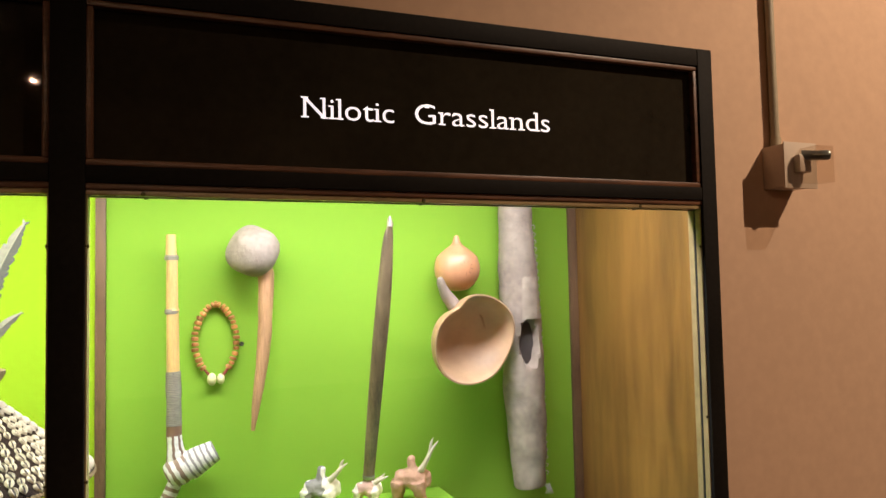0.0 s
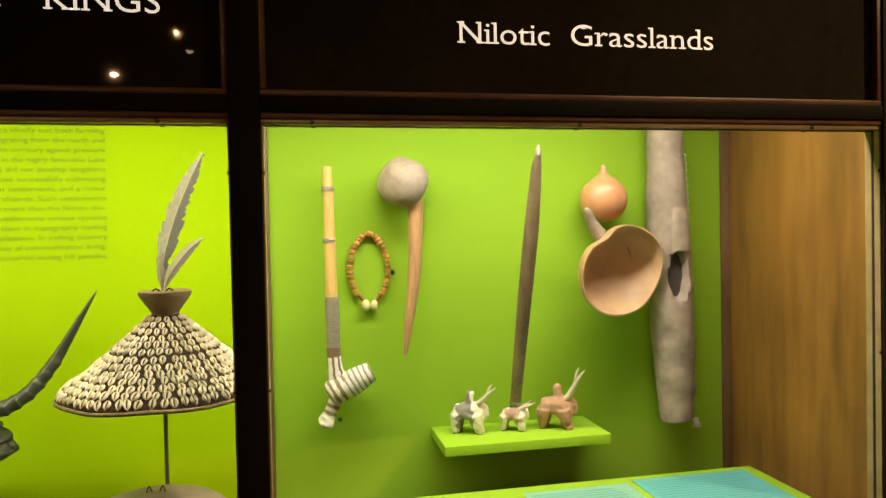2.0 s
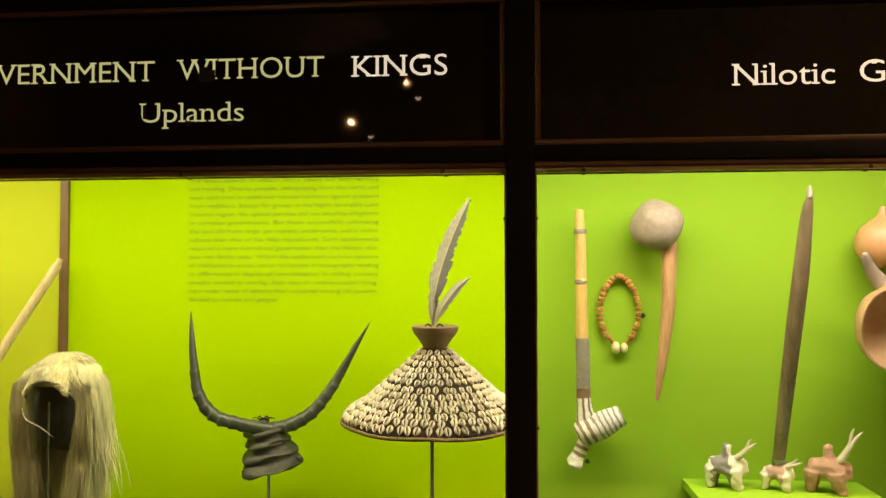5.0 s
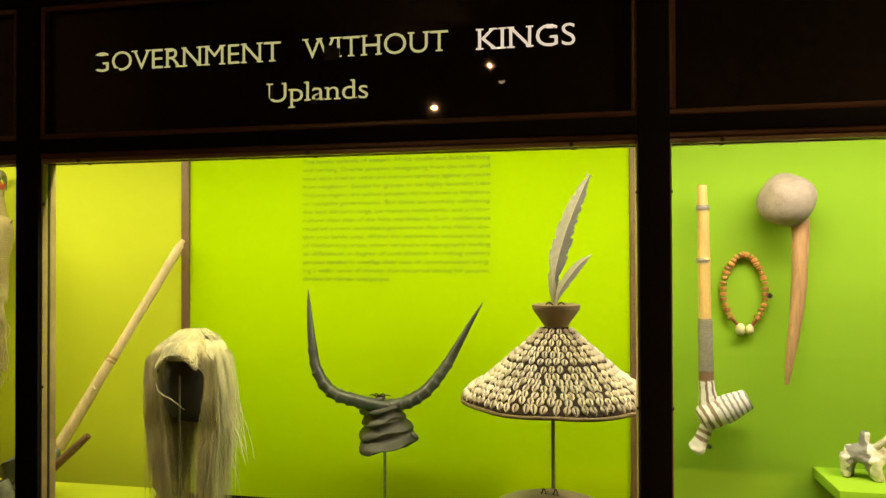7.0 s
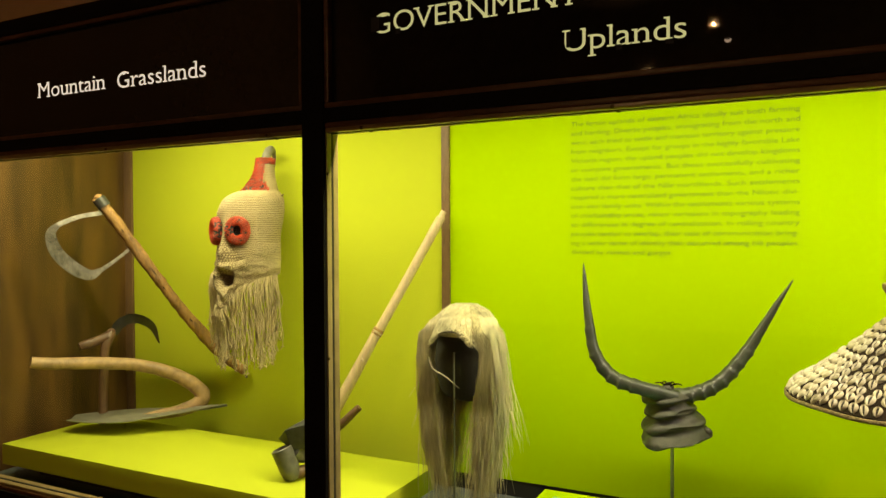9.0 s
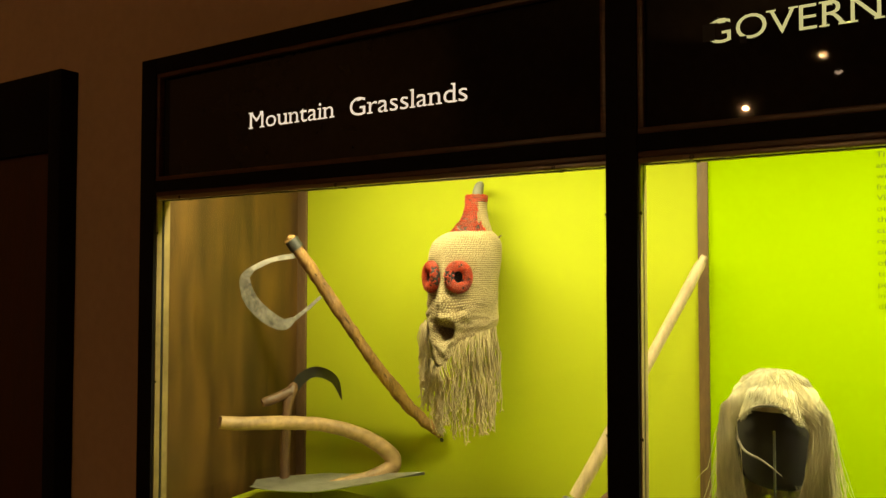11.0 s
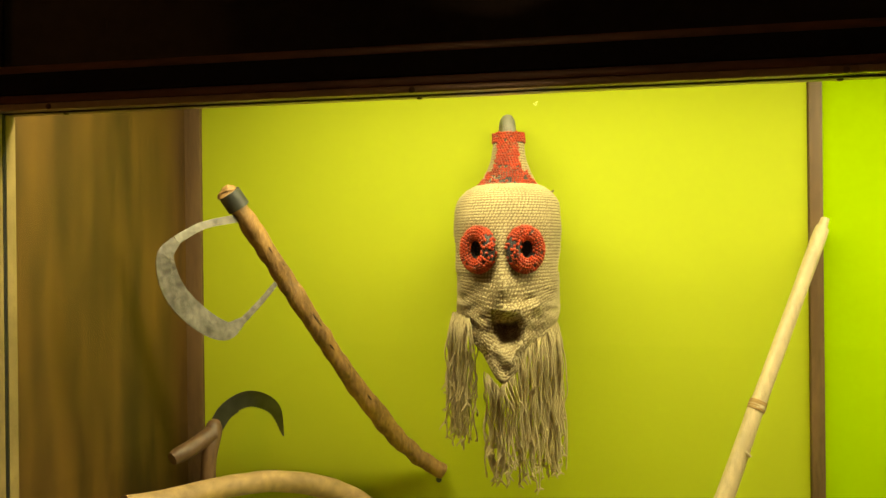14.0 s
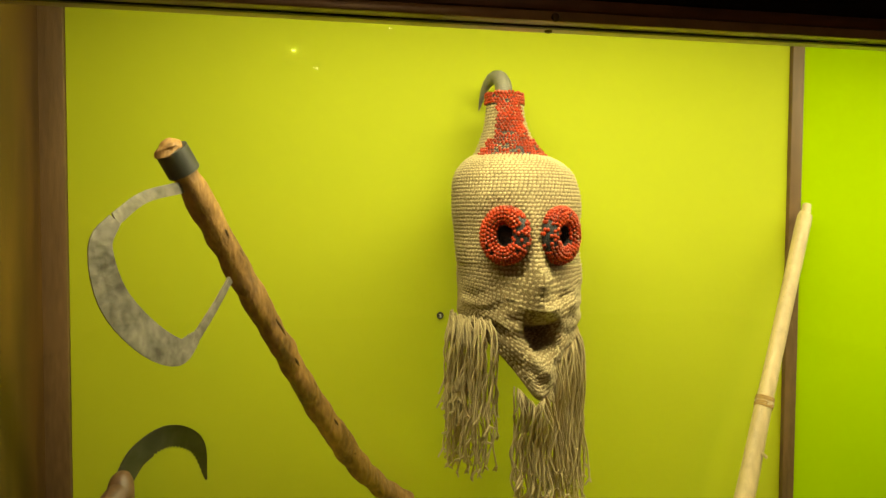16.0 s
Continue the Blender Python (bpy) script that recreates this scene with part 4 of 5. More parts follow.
for q in spots[300:]:
    n0 = len(rest.verts)
    rest.from_mesh(shell_me)
    rest.verts.ensure_lookup_table()
    bmesh.ops.transform(rest, matrix=shell_pose(*q), verts=rest.verts[n0:])
part("cowrie_shells_behind", rest, (M_SHELL, M_SLIT), hat, kind="stuff")


def feather(pts, width, lab, left, right, notch):
    """A feather along pts: a quill and two vanes split by small gaps, slightly folded."""
    line = glide(pts, 60)
    for sgn, mat in ((-1, left), (1, right)):
        bm = bmesh.new()
        top = []
        gap = 0.0
        for k, p in enumerate(line):
            u = k / 60
            w = width * (math.sin(math.pi * min(1, u * 1.02) ** 0.75) ** 0.6 if u < 0.97 else 0.35) * (0.25 + 0.75 * min(1, u * 3))
            if random.random() < notch and u > 0.15:
                gap = random.uniform(0.15, 0.4)
            w *= 1 - gap
            gap *= 0.45
            d = Vector(line[min(k + 1, 60)]) - Vector(line[max(k - 1, 0)])
            d.normalize()
            side = d.cross(Vector((0, -1, 0))).normalized() * sgn
            c = Vector(p)
            edge = c - side * -w + d * w * 0.75 + Vector((0, 0.25 * w, 0))
            off = Vector((0, 0.0006, 0))
            top.append([bm.verts.new(c), bm.verts.new(c.lerp(edge, 0.5)), bm.verts.new(edge), bm.verts.new(c + off), bm.verts.new(c.lerp(edge, 0.5) + off), bm.verts.new(edge + off)])
        for k in range(60):
            a, b = top[k], top[k + 1]
            for i, j in ((0, 1), (1, 2), (2, 5), (5, 4), (4, 3)):
                bm.faces.new((a[i], a[j], b[j], b[i]))
        part("vane", bm, mat, hat, lab)
    part("quill", tube([(*p, 0.0019 - 0.00025 * i) for i, p in enumerate(pts)], 8, 24), M_FEATHER_L, hat)


feather(((HX - 0.004, HY + 0.005, 1.431), (HX - 0.003, 1.625, 1.50), (HX + 0.018, 1.645, 1.585), (HX + 0.046, 1.66, 1.66), (HX + 0.072, 1.672, 1.718)), 0.0215, "long grey and cream feather", material("mottled_feather", (0.20, 0.185, 0.135), 0.7, vary=0.3, fine=120, bump=0.3), M_FEATHER_G, 0.22)
feather(((HX - 0.003, HY - 0.002, 1.431), (HX + 0.012, 1.612, 1.470), (HX + 0.045, 1.62, 1.515), (HX + 0.074, 1.626, 1.541)), 0.011, "short cream feather", M_FEATHER_L, M_FEATHER_L, 0.05)
feather(((HX - 0.006, HY + 0.004, 1.431), (HX - 0.008, 1.615, 1.475), (HX - 0.010, 1.62, 1.525)), 0.008, "short cream feather", M_FEATHER_L, M_FEATHER_L, 0.2)
part("loop", tube(((HX - 0.022, HY - 0.02, 1.433, 0.0018), (HX - 0.014, HY - 0.02, 1.441, 0.0018), (HX - 0.004, HY - 0.02, 1.434, 0.0018)), 6, 10), M_LEATHER, hat)
part("loop", tube(((HX + 0.004, HY - 0.02, 1.434, 0.0018), (HX + 0.012, HY - 0.02, 1.441, 0.0018), (HX + 0.022, HY - 0.02, 1.433, 0.0018)), 6, 10), M_LEATHER, hat)
stand(HX - 0.008, HY + 0.012, 0.825, 1.37, 0.0042, "thin steel stand carrying the cowrie hat")

M_CALABASH = material("grey_tan_calabash", (0.40, 0.33, 0.235), 0.55, vary=0.15, fine=30, broad=8, bump=0.1)
calabash = thing("calabash_bowl", (-0.252, 1.535, 0.93), "grey-tan calabash bowl standing upside down on the deck", "bowl")
part("bowl", lathe(((0.150, 0.0), (0.154, 0.03), (0.140, 0.075), (0.105, 0.108), (0.055, 0.124), (0.0, 0.130)), pose(-0.252, 1.535, 0.93), 40, 30, squash=0.62), M_CALABASH, calabash)
for dx in (-0.012, 0.012):
    part("loop", tube(((-0.254 + dx - 0.005, 1.52, 1.057, 0.0012), (-0.254 + dx, 1.52, 1.069, 0.0012), (-0.254 + dx + 0.005, 1.52, 1.057, 0.0012)), 6, 8), M_LEATHER, calabash)

# horned headdress
M_BLACKHORN = material("dark_grey_green_horn", (0.042, 0.046, 0.036), 0.42, vary=0.3, fine=40, broad=14, bump=0.2)
M_CAP = material("black_moulded_hide", (0.045, 0.042, 0.032), 0.55, vary=0.35, fine=70, broad=16, bump=0.6)
head = thing("horned_headdress", (-0.67, 1.8, 1.045), "dark headdress of two ridged antelope horns on a folded hide cap", "headdress")


def ridged(pts, ridges, outward):
    """A horn with worn, uneven ridges that stand out most on its outer curve."""
    bm = tube(pts, 18, 130, ends=True)
    line = glide(pts, 130)
    verts = list(bm.verts)
    out = Vector(outward).normalized()
    for i in range(131):
        u = i / 130
        c = Vector(line[i][:3])
        wave = (ridges * (u ** 0.9) + 0.30 * noise.noise(Vector((u * 9, outward[0], 2)))) % 1.0
        tooth = wave / 0.72 if wave < 0.72 else (1 - wave) / 0.28
        strong = max(0.0, min(1.0, u / 0.10)) * max(0.0, min(1.0, (0.70 - u) / 0.15)) * (0.65 + 0.6 * noise.noise(Vector((u * 14, 3, outward[0]))))
        for v in verts[i * 18:(i + 1) * 18]:
            d = (v.co - c)
            face = 0.35 + 0.65 * max(0.0, d.normalized().dot(out))
            v.co = c + d * (0.90 + 0.36 * strong * tooth ** 2.2 * face + 0.05 * noise.noise(v.co * 40))
    return bm


part("horn", ridged(((-0.664, 1.778, 1.166, 0.0190), (-0.735, 1.755, 1.184, 0.0175), (-0.800, 1.752, 1.206, 0.0165), (-0.840, 1.755, 1.258, 0.0145), (-0.857, 1.765, 1.335, 0.0110), (-0.867, 1.775, 1.40, 0.0070), (-0.874, 1.785, 1.458, 0.0012)), 15, (-0.7, -0.4, -0.6)), M_BLACKHORN, head)
part("horn", ridged(((-0.690, 1.782, 1.164, 0.0190), (-0.630, 1.805, 1.172, 0.0180), (-0.580, 1.83, 1.198, 0.0170), (-0.536, 1.85, 1.252, 0.0150), (-0.500, 1.86, 1.312, 0.0115), (-0.468, 1.865, 1.37, 0.0072), (-0.436, 1.869, 1.424, 0.0012)), 15, (0.7, -0.3, -0.6)), M_BLACKHORN, head)
part("cap", lump(lathe(((0.0, 0.108), (0.030, 0.106), (0.049, 0.097), (0.053, 0.090), (0.046, 0.082), (0.056, 0.071), (0.060, 0.062), (0.052, 0.054), (0.063, 0.042), (0.067, 0.032), (0.060, 0.024), (0.070, 0.012), (0.073, 0.0), (0.0, 0.004)), pose(-0.670, 1.80, 1.066, 0, -10, 0), 48, 64, squash=0.95), 0.022, 15), M_CAP, head, "folded black hide cap")
part("knot", lump(ball((-0.682, 1.775, 1.186), 0.013, None, 12, 8), 0.006, 90), M_CAP, head)
for k in range(5):
    part("thong", tube(((-0.682, 1.772, 1.188, 0.0018), (-0.68 + 0.008 * (k - 2), 1.765, 1.198 + 0.004 * (k % 2), 0.0018), (-0.68 + 0.014 * (k - 2), 1.768, 1.196, 0.0012)), 6, 8), M_LEATHER, head)
part("ear", lump(ball((-0.603, 1.80, 1.090), 0.010, None, 10, 8, (1, 0.8, 1.3)), 0.003, 120), M_CAP, head)
stand(-0.677, 1.80, 0.825, 1.06, 0.0038, "thin steel stand carrying the horned headdress")

# long-haired wig
WX, WY = -1.122, 1.665
M_HAIR = material("pale_blond_hair", (0.56, 0.50, 0.31), 0.55, vary=0.38, fine=120, broad=14, bump=0.0, stretch=(1, 1, 0.15))
M_INSIDE = material("dark_hollow_fill", (0.030, 0.026, 0.018), 0.9, vary=0.2, bump=0.2)
wig = thing("hair_headdress", (WX, WY, 0.9), "long pale-blond hair headdress on a stand, its hollow shaded dark", "headdress")
# near-black solid added inside the hair, standing in for the hollow's shade
part("hollow_fill", lathe(((0.030, -0.135), (0.062, -0.12), (0.078, -0.07), (0.080, -0.02), (0.066, 0.036), (0.036, 0.058), (0.0, 0.064)), pose(WX + 0.004, WY + 0.010, 1.275), 28, 24, squash=0.9), M_INSIDE, wig)
hair = bmesh.new()
random.seed(11)


def strand(pts, r):
    out, w = [], r * random.uniform(0.7, 1.2)
    for i, (p, q) in enumerate(zip(pts, pts[1:])):
        drop = min(1.0, i / 2)
        out.append((p[0] + random.uniform(-0.003, 0.003), p[1], p[2], w))
        out.append(((p[0] + q[0]) / 2 + random.uniform(-0.007, 0.007) * drop, (p[1] + q[1]) / 2 + random.uniform(-0.006, 0.006) * drop - 0.003 * (1 - drop), (p[2] + q[2]) / 2 + 0.004 * (1 - drop), w))
    out.append((*pts[-1], w * 0.3))
    tube(out, 3, 13, hair, ends=False)


for k in range(3400):
    if k % 16 == 0:
        tuft = random.uniform(0, 2 * math.pi)
        tuft_x, tuft_y, tuft_low = random.gauss(0, 0.010), random.gauss(0, 0.010), random.uniform(-0.05, 0.06)
    a = tuft + random.gauss(0, 0.10)
    front = -math.sin(a)                  # 1 towards the glass
    ca, sa = math.cos(a), math.sin(a)
    rr = 0.078 + random.uniform(-0.010, 0.014) + 0.008 * noise.noise(Vector((3 * ca, 3 * sa, 7)))
    jx, jy, wv = random.uniform(-0.012, 0.012), random.uniform(-0.012, 0.012), tuft_x + random.uniform(-0.004, 0.004)
    c0 = (WX + 0.016 * ca + jx, WY + 0.016 * sa + jy, 1.359 + random.uniform(-0.006, 0.006))
    c1 = (WX + 0.058 * ca, WY + 0.056 * sa, 1.337 + random.uniform(-0.007, 0.009))
    sgn = 1 if ca > 0 else -1
    lock = WX + sgn * (0.058 if sgn < 0 else 0.054) + random.gauss(0, 0.014) + tuft_x
    low = max(0.875, (random.uniform(0.90, 0.99) if random.random() < 0.6 else random.uniform(0.99, 1.12)) + tuft_low)
    if front > 0.42:
        # over the brow, then drawn back to either side of the hollow
        brow = 1.309 - 0.080 * ca * ca + random.uniform(-0.005, 0.004)
        if abs(ca) < 0.62 and random.random() < 0.55:
            strand((c0, c1, (WX + 0.082 * ca, WY - 0.080, brow + 0.006), (WX + 0.081 * ca, WY - 0.083, brow)), 0.00075)
        else:
            strand((c0, (WX + 0.072 * ca, WY - 0.060, 1.324), (WX + sgn * (0.066 + 0.026 * random.random()), WY - 0.068, 1.272 + wv), (WX + sgn * (0.062 + 0.022 * random.random()) + wv, WY - 0.058, 1.13), (lock, WY - 0.045 + jy, low)), 0.0007)
    elif abs(ca) < 0.55 and random.random() < 0.86:
        # thin strands behind the hollow, ending short
        if random.random() < 0.45:
            strand((c0, c1, (WX + rr * ca, WY + rr * sa, 1.28), (WX + rr * ca * 0.9 + wv, WY + rr * sa * 0.9, 1.18), (WX + rr * ca * 0.8 + 2 * wv, WY + rr * sa * 0.7 + jy, random.uniform(1.04, 1.16) + tuft_low * 0.8)), 0.0007)
    else:
        sp = 1 + random.uniform(-0.16, 0.14)
        if random.random() < 0.14:
            # stray wisps standing off the outline
            strand((c0, c1, (WX + rr * 1.06 * ca, WY + rr * sa, 1.285), (WX + rr * 1.15 * ca + wv, WY + rr * sa, 1.17), (WX + rr * random.uniform(1.1, 1.65) * ca + wv, WY + rr * sa + jy, random.uniform(1.03, 1.15))), 0.0006)
        else:
            strand((c0, c1, (WX + rr * ca, WY + rr * sa, 1.28), (WX + rr * sp * ca * 0.95 + wv, WY + rr * sp * sa * 0.8, 1.13), (lock, WY + rr * 0.6 * sa + jy * 2, low)), 0.0007)
part("hair", hair, M_HAIR, wig, "long loose pale-blond hair", kind="stuff")
part("scalp", lathe(((0.078, 0.0), (0.078, 0.010), (0.074, 0.030), (0.058, 0.044), (0.034, 0.050), (0.0, 0.053)), pose(WX, WY, 1.296), 28, 18), M_HAIR, wig)
part("browband", tube([(WX + 0.083 * math.cos(a), WY + 0.085 * math.sin(a), 1.244 + 0.066 * math.sin(-a) ** 2, 0.0028) for a in [radians(215 + 11 * k) for k in range(11)]], 8, 30), M_TWINE, wig, "twisted fibre brow band")
part("lock", tube(((WX - 0.058, WY - 0.074, 1.246, 0.0020), (WX - 0.044, WY - 0.081, 1.222, 0.0026), (WX - 0.012, WY - 0.080, 1.206, 0.0022), (WX + 0.018, WY - 0.074, 1.182, 0.0008)), 8, 14, wobble=0.3, freq=90), M_TWINE, wig, "loose twisted lock of hair")
stand(WX + 0.006, WY - 0.075, 0.825, 1.262, 0.0022, "thin steel stand inside the hair headdress")

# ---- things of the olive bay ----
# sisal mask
# ground darker than the stitches: the shade of their gaps is in its colour
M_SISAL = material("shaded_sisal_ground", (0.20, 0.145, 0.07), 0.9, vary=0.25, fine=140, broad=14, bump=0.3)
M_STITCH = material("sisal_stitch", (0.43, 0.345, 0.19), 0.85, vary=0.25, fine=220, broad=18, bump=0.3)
M_STRING = material("sisal_string", (0.47, 0.375, 0.205), 0.85, vary=0.25, fine=200, broad=20, bump=0.2)
M_REDSEED = material("red_seed", (0.40, 0.040, 0.012), 0.33, vary=0.45, fine=30, broad=90, bump=0.0)
M_BLACKPATCH = material("black_resin", (0.03, 0.03, 0.035), 0.6, vary=0.3, bump=0.4)
M_GREYHORN = material("grey_horn", (0.20, 0.19, 0.15), 0.5, vary=0.3, fine=60, broad=20, bump=0.2)
MX = -1.868
mask = thing("sisal_hood_mask", (MX, 1.93, 1.16), "knitted sisal hood mask with red seed eyes, horn and fringe", "mask")
CORE = ((MX, 1.772, 1.412, 0.0910), (MX, 1.772, 1.46, 0.0895), (MX, 1.775, 1.52, 0.0905), (MX, 1.779, 1.557, 0.0935), (MX, 1.784, 1.585, 0.0948), (MX, 1.789, 1.606, 0.0938), (MX, 1.797, 1.627, 0.0890), (MX, 1.806, 1.643, 0.0780), (MX, 1.816, 1.653, 0.0650), (MX, 1.826, 1.659, 0.0540), (MX, 1.832, 1.672, 0.0465), (MX, 1.839, 1.690, 0.0385), (MX, 1.844, 1.710, 0.0322), (MX, 1.849, 1.734, 0.0288), (MX, 1.853, 1.755, 0.0276))
hood = tube(CORE, 72, 140, side=(1, 0, 0), ends=False, wobble=0.03, freq=28, level=True)
for v in hood.verts:
    x, y, z = v.co
    f = max(0.0, (1.772 - y) / 0.095)                 # 1 at the very front
    if z < 1.50:
        s = (1.50 - z) / 0.088
        z2 = z - 0.100 * s ** 1.3 * f ** 3
        x2 = MX + 0.002 + (x - MX) * (1 - 0.55 * max(0, min(1, (1.43 - z2) / 0.13)))
        y2 = y - 0.030 * f ** 2 * s * (1 if z2 > 1.36 else 0.9)
        v.co = Vector((x2, y2, z2))
    x, y, z = v.co
    if f > 0.2:
        nose = math.exp(-((x - MX) / 0.017) ** 2) * (math.exp(-((z - 1.475) / 0.034) ** 2) * 0.030 + math.exp(-((z - 1.535) / 0.04) ** 2) * 0.010)
        brow = -0.010 * math.exp(-((abs(x - MX) - 0.042) / 0.026) ** 2 - ((z - 1.545) / 0.036) ** 2)
        lip = 0.016 * math.exp(-((x - MX - 0.008) / 0.034) ** 2) * (math.exp(-((z - 1.440) / 0.010) ** 2) + 0.35 * math.exp(-((z - 1.376) / 0.014) ** 2))
        gap = -0.080 * math.exp(-(abs((x - MX - 0.006) / (0.016 + 0.012 * noise.noise(Vector((2, 5, z * 60))))) ** 2.6) - abs((z - 1.402 - 0.020 * noise.noise(Vector((x * 55, 1, 1)))) / 0.017) ** 2.2)
        fold = 0.015 * noise.noise(Vector((x * 45, 3, z * 75))) * max(0.0, min(1.0, (1.50 - z) / 0.05))
        v.co.y -= nose + brow + lip + gap + fold
skin = [[Vector(v.co) for v in list(hood.verts)[k * 72:(k + 1) * 72]] for k in range(141)]


def on_hood(k, j):
    """A point of the hood's surface at ring k and column j, both fractional."""
    k0, j0 = min(int(k), 139), int(j) % 72
    a, b = skin[k0][j0].lerp(skin[k0][(j0 + 1) % 72], j % 1.0), skin[k0 + 1][j0].lerp(skin[k0 + 1][(j0 + 1) % 72], j % 1.0)
    return a.lerp(b, k - k0)


height = [0.0]
for k in range(140):
    height.append(height[-1] + sum((skin[k + 1][j] - skin[k][j]).length for j in range(0, 72, 6)) / 12)
verts, faces = [], []
row = 0
while (row + 1) * 0.0054 < height[-1]:
    k = float(np.interp((row + 0.5) * 0.0054, height, range(141)))
    around = sum((on_hood(k, j + 1) - on_hood(k, j)).length for j in range(72))
    count = max(12, round(around / 0.0060))
    for i in range(count):
        j = (i + 0.5 * (row % 2) + random.uniform(-0.10, 0.10)) * 72 / count % 72
        k_next = float(np.interp((row + 1.5) * 0.0054, height, range(141)))
        runs = max(1, round((on_hood(k_next, j) - on_hood(k, j)).length / 0.0056))
        for run in range(runs):
            kk = min(max(k + (k_next - k) * run / runs + random.uniform(-0.10, 0.10), 0.6), 139.3)
            jj = (j + 0.5 * (run % 2) * 72 / count) % 72
            c = on_hood(kk, jj)
            across, up = (on_hood(kk, (jj + 0.5) % 72) - on_hood(kk, (jj - 0.5) % 72)).normalized(), (on_hood(kk + 0.6, jj) - on_hood(kk - 0.6, jj)).normalized()
            normal = across.cross(up).normalized()
            if normal.y > 0.55:
                continue
            lean = random.gauss(0.42, 0.14)
            u, w = across * math.cos(lean) + up * math.sin(lean), up * math.cos(lean) - across * math.sin(lean)
            n0 = len(verts)
            h = 0.0017 * random.uniform(0.7, 1.3)
            for q in range(6):
                b = math.pi / 3 * q
                verts.append(c + u * 0.0038 * math.cos(b) + w * 0.0027 * math.sin(b) - normal * 0.0006)
            verts.append(c + normal * h + u * 0.0014)
            verts.append(c + normal * h - u * 0.0014)
            faces += [tuple(n0 + q for q in t) for t in ((0, 1, 6), (1, 2, 7, 6), (2, 3, 7), (3, 4, 7), (4, 5, 6, 7), (5, 0, 6))]
    row += 1
part("hood", hood, M_SISAL, mask, "cream knitted sisal hood, ground darkened as shade between stitches")
knit_mesh = bpy.data.meshes.new("knitted_stitches")
knit_mesh.from_pydata([tuple(v) for v in verts], [], faces)
knit = bmesh.new()
knit.from_mesh(knit_mesh)
bpy.data.meshes.remove(knit_mesh)
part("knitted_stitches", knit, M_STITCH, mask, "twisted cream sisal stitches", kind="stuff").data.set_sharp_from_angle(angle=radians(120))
part("horn", tube(((MX, 1.853, 1.746, 0.0140), (MX, 1.858, 1.770, 0.0135), (MX - 0.003, 1.876, 1.788, 0.0118), (MX - 0.012, 1.898, 1.787, 0.0090), (MX - 0.019, 1.915, 1.769, 0.0056), (MX - 0.024, 1.925, 1.742, 0.001)), 16, 30, wobble=0.06, freq=90), M_GREYHORN, mask, "small curved grey horn")


def seeds(spots, r=0.0042):
    bm = bmesh.new()
    for p, m in spots:
        n0 = len(bm.faces)
        bmesh.ops.create_uvsphere(bm, u_segments=7, v_segments=5, radius=r * random.uniform(0.85, 1.1), matrix=Matrix.Translation(p))
        if m:
            bm.faces.ensure_lookup_table()
            for f in bm.faces[n0:]:
                f.material_index = 1
    return bm


def eye(x, y, z, turn, side):
    place = Matrix.Translation((x, y, z)) @ Matrix.Rotation(radians(turn), 4, "Z") @ Matrix.Rotation(radians(90), 4, "X")
    ring = bmesh.new()
    loop = [(0.0222 * math.cos(a), 0.0268 * math.sin(a), 0.001, 0.0118) for a in [2 * math.pi * k / 16 for k in range(17)]]
    tube([(*(place @ Vector(p[:3])), p[3]) for p in loop], 14, 48, ring, ends=False)
    ob = part("eye_ring", ring, M_BLACKPATCH, mask, "ring of red seeds set in black resin")
    spots = []
    for k in range(8):
        b = radians(-25 + 24 * k)             # round the section, front half and flanks
        rad = 0.0222 + 0.0120 * math.cos(b)
        n = int(2 * math.pi * (rad + 0.002) / 0.0051)
        for j in range(n):
            a = 2 * math.pi * (j + 0.5 * (k % 2)) / n
            dark = (math.cos(a) * side > 0.80 and math.sin(a) > -0.50 and random.random() < 0.55) or random.random() < 0.04
            if dark:
                continue
            p = place @ Vector((rad * math.cos(a), (rad + 0.0046) * math.sin(a), 0.001 + 0.0120 * math.sin(b)))
            spots.append((p, 0))
    part("seeds", seeds(spots, 0.0029), M_REDSEED, ob, "glossy red seeds")
    part("pupil", lathe(((0.0, 0.0), (0.014, 0.0), (0.0, 0.001)), place @ Matrix.Translation((0, 0, -0.006)), 16), M_BLACKPATCH, ob, "dark eye hole")


eye(-1.9095, 1.687, 1.540, -31, 1)
eye(-1.8320, 1.687, 1.540, 31, -1)


def core_at(z):
    for a, b in zip(CORE, CORE[1:]):
        if a[2] <= z <= b[2]:
            u = (z - a[2]) / (b[2] - a[2])
            return a[1] + (b[1] - a[1]) * u, a[3] + (b[3] - a[3]) * u
    return CORE[-1][1], CORE[-1][3]


spots = []
z, row = 1.658, 0
while z < 1.757:
    cy, r = core_at(z)
    half = 66 if z < 1.672 else (58 if z < 1.682 else (39 if z < 1.738 else 104))
    step = math.degrees(0.0053 / r)
    a = -half + step * 0.5 * (row % 2)
    while a < half:
        b = radians(a - 90)
        if random.random() < (0.80 if z < 1.675 else 0.93):
            spots.append((Vector((MX + (r + 0.0016) * math.cos(b), cy + (r + 0.0016) * math.sin(b), z + random.uniform(-0.001, 0.001))), 0))
        a += step
    z += 0.0047
    row += 1
resin = bmesh.new()
for i in range(25):
    zz = 1.656 + 0.100 * i / 24
    cy, r = core_at(zz)
    half = 68 if zz < 1.672 else (60 if zz < 1.682 else (40 if zz < 1.738 else 106))
    for j in range(17):
        b = radians(-half + 2 * half * j / 16 - 90)
        rise = 0.0010 if 0 < j < 16 and 0 < i < 24 else -0.0015
        resin.verts.new((MX + (r + rise) * math.cos(b), cy + (r + rise) * math.sin(b), zz))
resin.verts.ensure_lookup_table()
